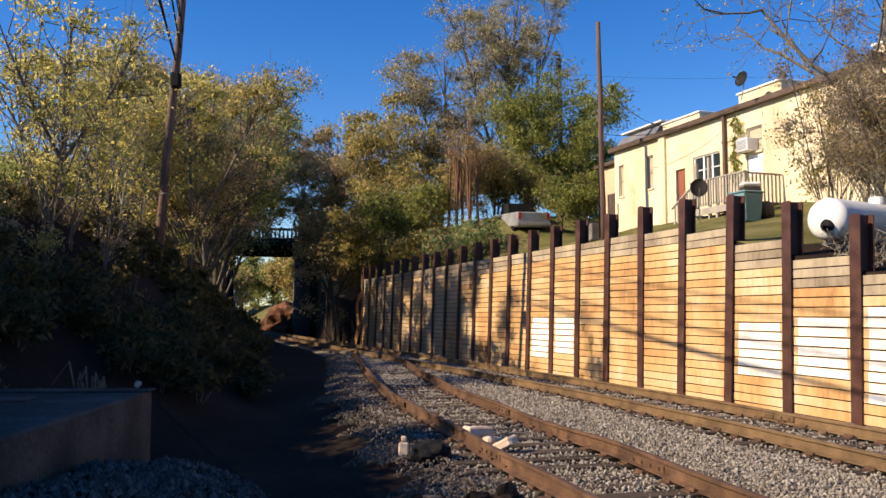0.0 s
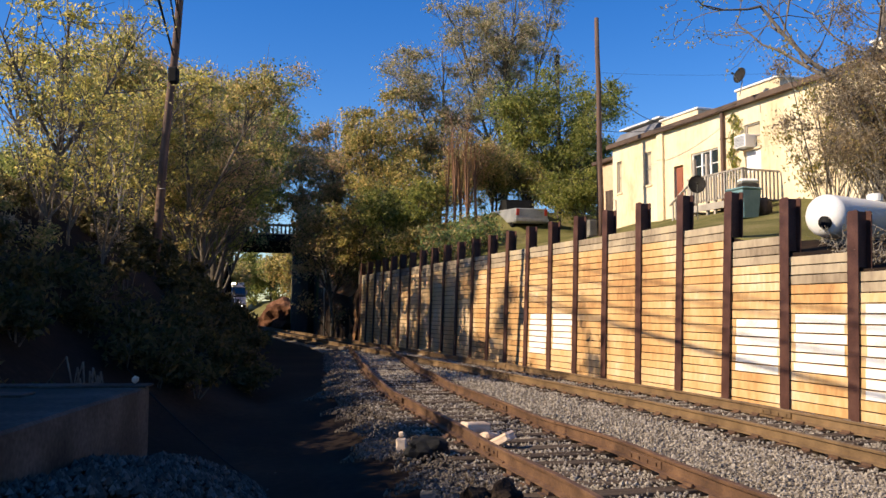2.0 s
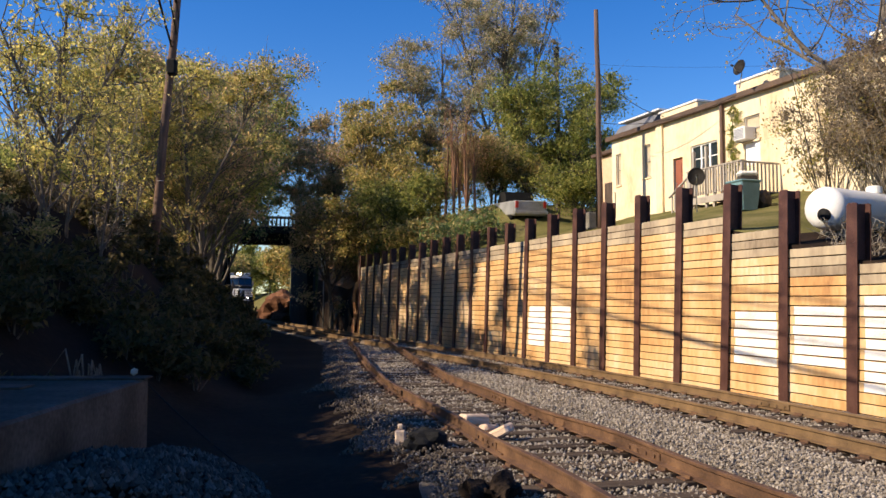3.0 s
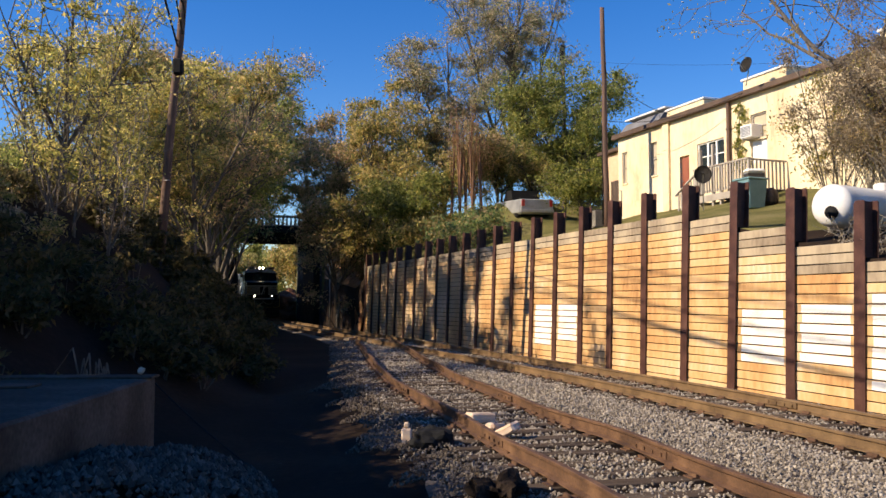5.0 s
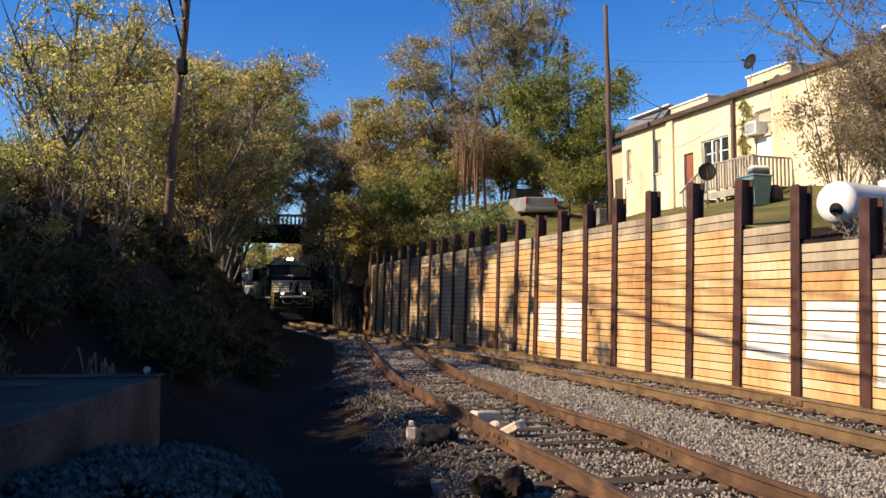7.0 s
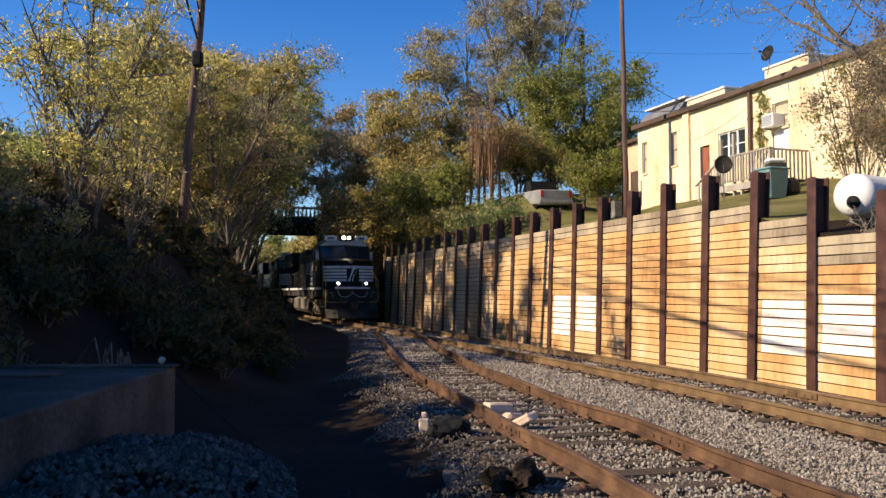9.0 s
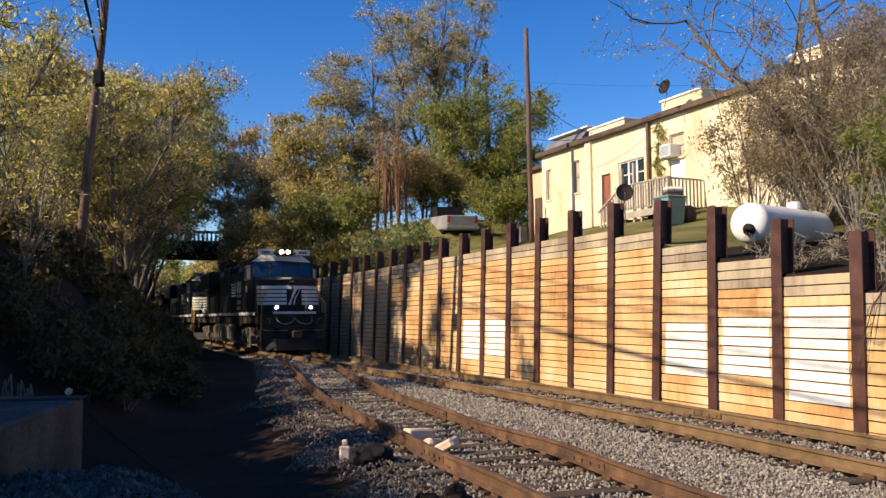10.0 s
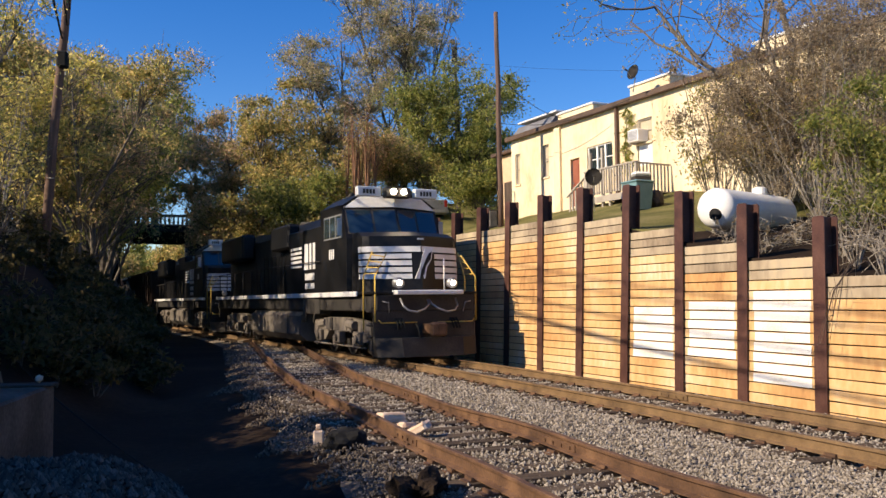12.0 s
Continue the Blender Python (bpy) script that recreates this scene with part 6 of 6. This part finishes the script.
    lobox(t, "pilot_plate", (-1.5, 1.5, 0.78, 0.9, 0.55, 1.8), M_GRIME, 0.02)
    bm = bmesh.new()
    prof = [(-1.5, 0.75), (-0.9, 0.35), (0.9, 0.35), (1.5, 0.75), (1.5, 0.9), (-1.5, 0.9)]
    lo = [bm.verts.new((x * 0.97, y - 0.12 if y < 0.8 else y, 0.13)) for x, y in prof]
    hi = [bm.verts.new((x, y, 0.62)) for x, y in prof]
    for i in range(6):
        bm.faces.new((lo[i], lo[(i + 1) % 6], hi[(i + 1) % 6], hi[i]))
    bm.faces.new(lo[::-1])
    bm.faces.new(hi)
    part("plough", bm, M_GRIME, t, "grey-brown dusty plough")
    bm = bmesh.new()
    box(bm, -0.12, 0.12, 0.0, 0.8, 0.72, 0.98, 0.03)
    box(bm, -0.2, 0.2, -0.16, 0.16, 0.66, 1.04, 0.06)
    box(bm, -0.26, -0.08, -0.2, 0.0, 0.7, 1.0, 0.03)
    part("coupler", bm, M_RUST, t, "rusty knuckle coupler")
    for s in (-1, 1):
        rod(t, "hose", [(s * 0.02, 0.62, 1.62), (s * 0.05, 0.48, 1.5), (s * 0.2, 0.4, 1.38), (s * 0.45, 0.36, 1.3), (s * 0.68, 0.38, 1.34), (s * 0.8, 0.46, 1.46), (s * 0.82, 0.62, 1.66)], 0.028, M_STEEL, 7, "pale jumper hose")
        rod(t, "air_hose", [(s * 0.35, 0.72, 1.0), (s * 0.36, 0.5, 0.9), (s * 0.33, 0.4, 0.6)], 0.03, M_DARK, 6)
        for k in range(3):
            rod(t, "air_hose", [(s * (0.72 + 0.09 * k), 0.75, 1.12), (s * (0.72 + 0.09 * k), 0.6, 1.0), (s * (0.74 + 0.09 * k), 0.55, 0.85)], 0.024, M_DARK, 6)
        rod(t, "uncoupling_lever", [(s * 0.3, 0.7, 1.02), (s * 1.35, 0.66, 1.02), (s * 1.42, 0.66, 1.1)], 0.018, M_YELLOW, 6)
        for z in (0.55, 0.92, 1.3):
            lobox(t, "step", (s * 1.12, s * 1.5, 0.95, 1.35, z, z + 0.04), M_GRIME)
        rod(t, "handrail", [(s * 1.5, 0.72, 1.05), (s * 1.5, 0.72, 2.25), (s * 1.12, 0.86, 2.85)], 0.022, M_YELLOW, 6, "yellow handrail")
        rod(t, "handrail", [(s * 1.54, 1.45, 0.8), (s * 1.54, 1.45, 2.25), (s * 1.3, 1.4, 2.95)], 0.022, M_YELLOW, 6, "yellow handrail")
        for k in range(4):
            q = 0.12 + 0.25 * k
            rod(t, "ladder_rung", [(s * (1.5 - 0.38 * q), 0.72 + 0.14 * q, 2.25 + 0.6 * q), (s * (1.54 - 0.24 * q), 1.45 - 0.05 * q, 2.25 + 0.7 * q)], 0.016, M_YELLOW, 6)
        rod(t, "grab_iron", [(s * 1.1, 0.72, 1.3), (s * 1.14, 0.66, 1.55), (s * 1.3, 0.66, 1.58)], 0.018, M_STEEL, 6)
        rod(t, "handrail", [(s * 1.5, 5.4, 2.85)] + [(s * 1.5, y, 2.87) for y in (9, 13, 17, 21)], 0.018, M_GRIME, 6)
        for k in range(8):
            rod(t, "stanchion", [(s * 1.5, 9.6 + 1.6 * k, 1.84), (s * 1.5, 9.6 + 1.6 * k, 2.87)], 0.018, M_GRIME, 6)
    rod(t, "nose_pole", [(0.62, 0.9, 1.84), (0.62, 0.9, 2.75)], 0.02, M_LOCOWHITE, 6)
    lobox(t, "end_plate", (-1.4, 1.4, 21.3, 21.5, 0.9, 1.84), M_GRIME)
    return t, movers


def hopper():
    t = thing("freight_car", "dark oxide-brown loaded hopper car", "freight car")
    bm = bmesh.new()
    prism(bm, [(-1.55, 1.6), (-0.6, 0.6), (0.6, 0.6), (1.55, 1.6), (1.55, 3.9), (-1.55, 3.9)], "y", 1.0, 14.8)
    part("body", bm, M_HOPPER, t)
    for s in (-1, 1):
        for k in range(12):
            lobox(t, "rib", (s * 1.55, s * 1.64, 1.2 + 1.2 * k, 1.3 + 1.2 * k, 1.4, 3.9), M_HOPPER)
        lobox(t, "top_chord", (s * 1.5, s * 1.66, 0.9, 14.9, 3.85, 4.0), M_HOPPER)
        lobox(t, "side_sill", (s * 1.5, s * 1.62, 0.6, 15.2, 1.3, 1.5), M_HOPPER)
    for yc in (2.4, 13.4):
        bm = bmesh.new()
        for s in (-1, 1):
            prism(bm, [(yc - 1.2, 0.55), (yc - 0.5, 0.35), (yc + 0.5, 0.35), (yc + 1.2, 0.55), (yc + 1.1, 0.8), (yc - 1.1, 0.8)], "x", s * 0.95, s * 1.1)
        for d in (-0.88, 0.88):
            for s in (-0.75, 0.75):
                tube(bm, [(s - 0.065, yc + d, 0.46), (s + 0.065, yc + d, 0.46)], 0.46, 16)
        part("bogie", bm, M_GRIME, t)
    bm = bmesh.new()
    prism(bm, [(-1.4, 3.7), (1.4, 3.7), (0.9, 4.2), (0.2, 4.4), (-0.6, 4.25)], "y", 1.6, 14.2)
    part("load", bm, M_DARK, t, "dark heaped load")
    return t


loco, wheel_list = locomotive()
loco_b = copy_thing(loco, Matrix())
tagged(loco_b, "black six-axle diesel locomotive coupled behind the leading one")
for o in [c for c in loco_b.children_recursive if c.name.split(".")[0] in ("headlamp", "lamp")]:
    o.data = o.data.copy()
    o.data.materials.clear()
    o.data.materials.append(M_STEEL)
    tagged(o, "unlit lamp")
cars = [hopper()]
for _ in range(2):
    cars.append(copy_thing(cars[0], Matrix()))
for c in cars:
    tagged(c, group="freight cars of the train")
tagged(loco, group="locomotives of the train")
tagged(loco_b, group="locomotives of the train")

_front = ((0, 115.0), (2.5, 96.4), (5.5, 74.5), (6.5, 66.7), (9.0, 46.6), (9.5, 42.4), (10.5, 34.6), (11.0, 30.3), (11.5, 26.0), (12.0, 21.65))
_arc = np.concatenate([[0.0], np.cumsum(np.hypot(np.diff(_xs), np.diff(_ys)))])


def front_y(t):
    """Chainage of the leading coupler, eased through its known places."""
    ts, vs = [a for a, b in _front], [b for a, b in _front]
    return sum(float(np.interp(min(12.0, max(0.0, t + d)), ts, vs)) for d in (-0.3, -0.15, 0, 0.15, 0.3)) / 5 if 0.3 < t < 11.7 else float(np.interp(t, ts, vs))


def along(y, d):
    """Chainage d metres further out along the curved line."""
    return float(np.interp(np.interp(y, _ys, _arc) + d, _arc, _ys))


def rig(y, back, a, b):
    """Pose of a vehicle whose front lies back metres behind chainage y, carried on trucks a and b metres behind its front."""
    pa, pb = at(along(y, back + a), 0), at(along(y, back + b), 0)
    d = (pb - pa).normalized()
    p = pa - d * a
    return pose(p.x, p.y, 0, 0, 0, math.degrees(math.atan2(-d.x, d.y)))


def motions():
    times = [0.25 * i for i in range(49)]
    walk(loco, [(t, rig(front_y(t), 0, 4.3, 17.9)) for t in times])
    walk(loco_b, [(t, rig(front_y(t), 22.4, 4.3, 17.9)) for t in times])
    for k, c in enumerate(cars):
        walk(c, [(t, rig(front_y(t), 44.9 + 16.0 * k, 2.4, 13.4)) for t in times])
    steps = [i / 15 for i in range(181)]
    run = [np.interp(front_y(t), _ys, _arc) for t in steps]
    for o, y in wheel_list:
        walk(o, [(t, pose(0, y, 0.53) @ Matrix.Rotation((run[0] - r) / 0.53, 4, "X")) for t, r in zip(steps, run)])


motions()
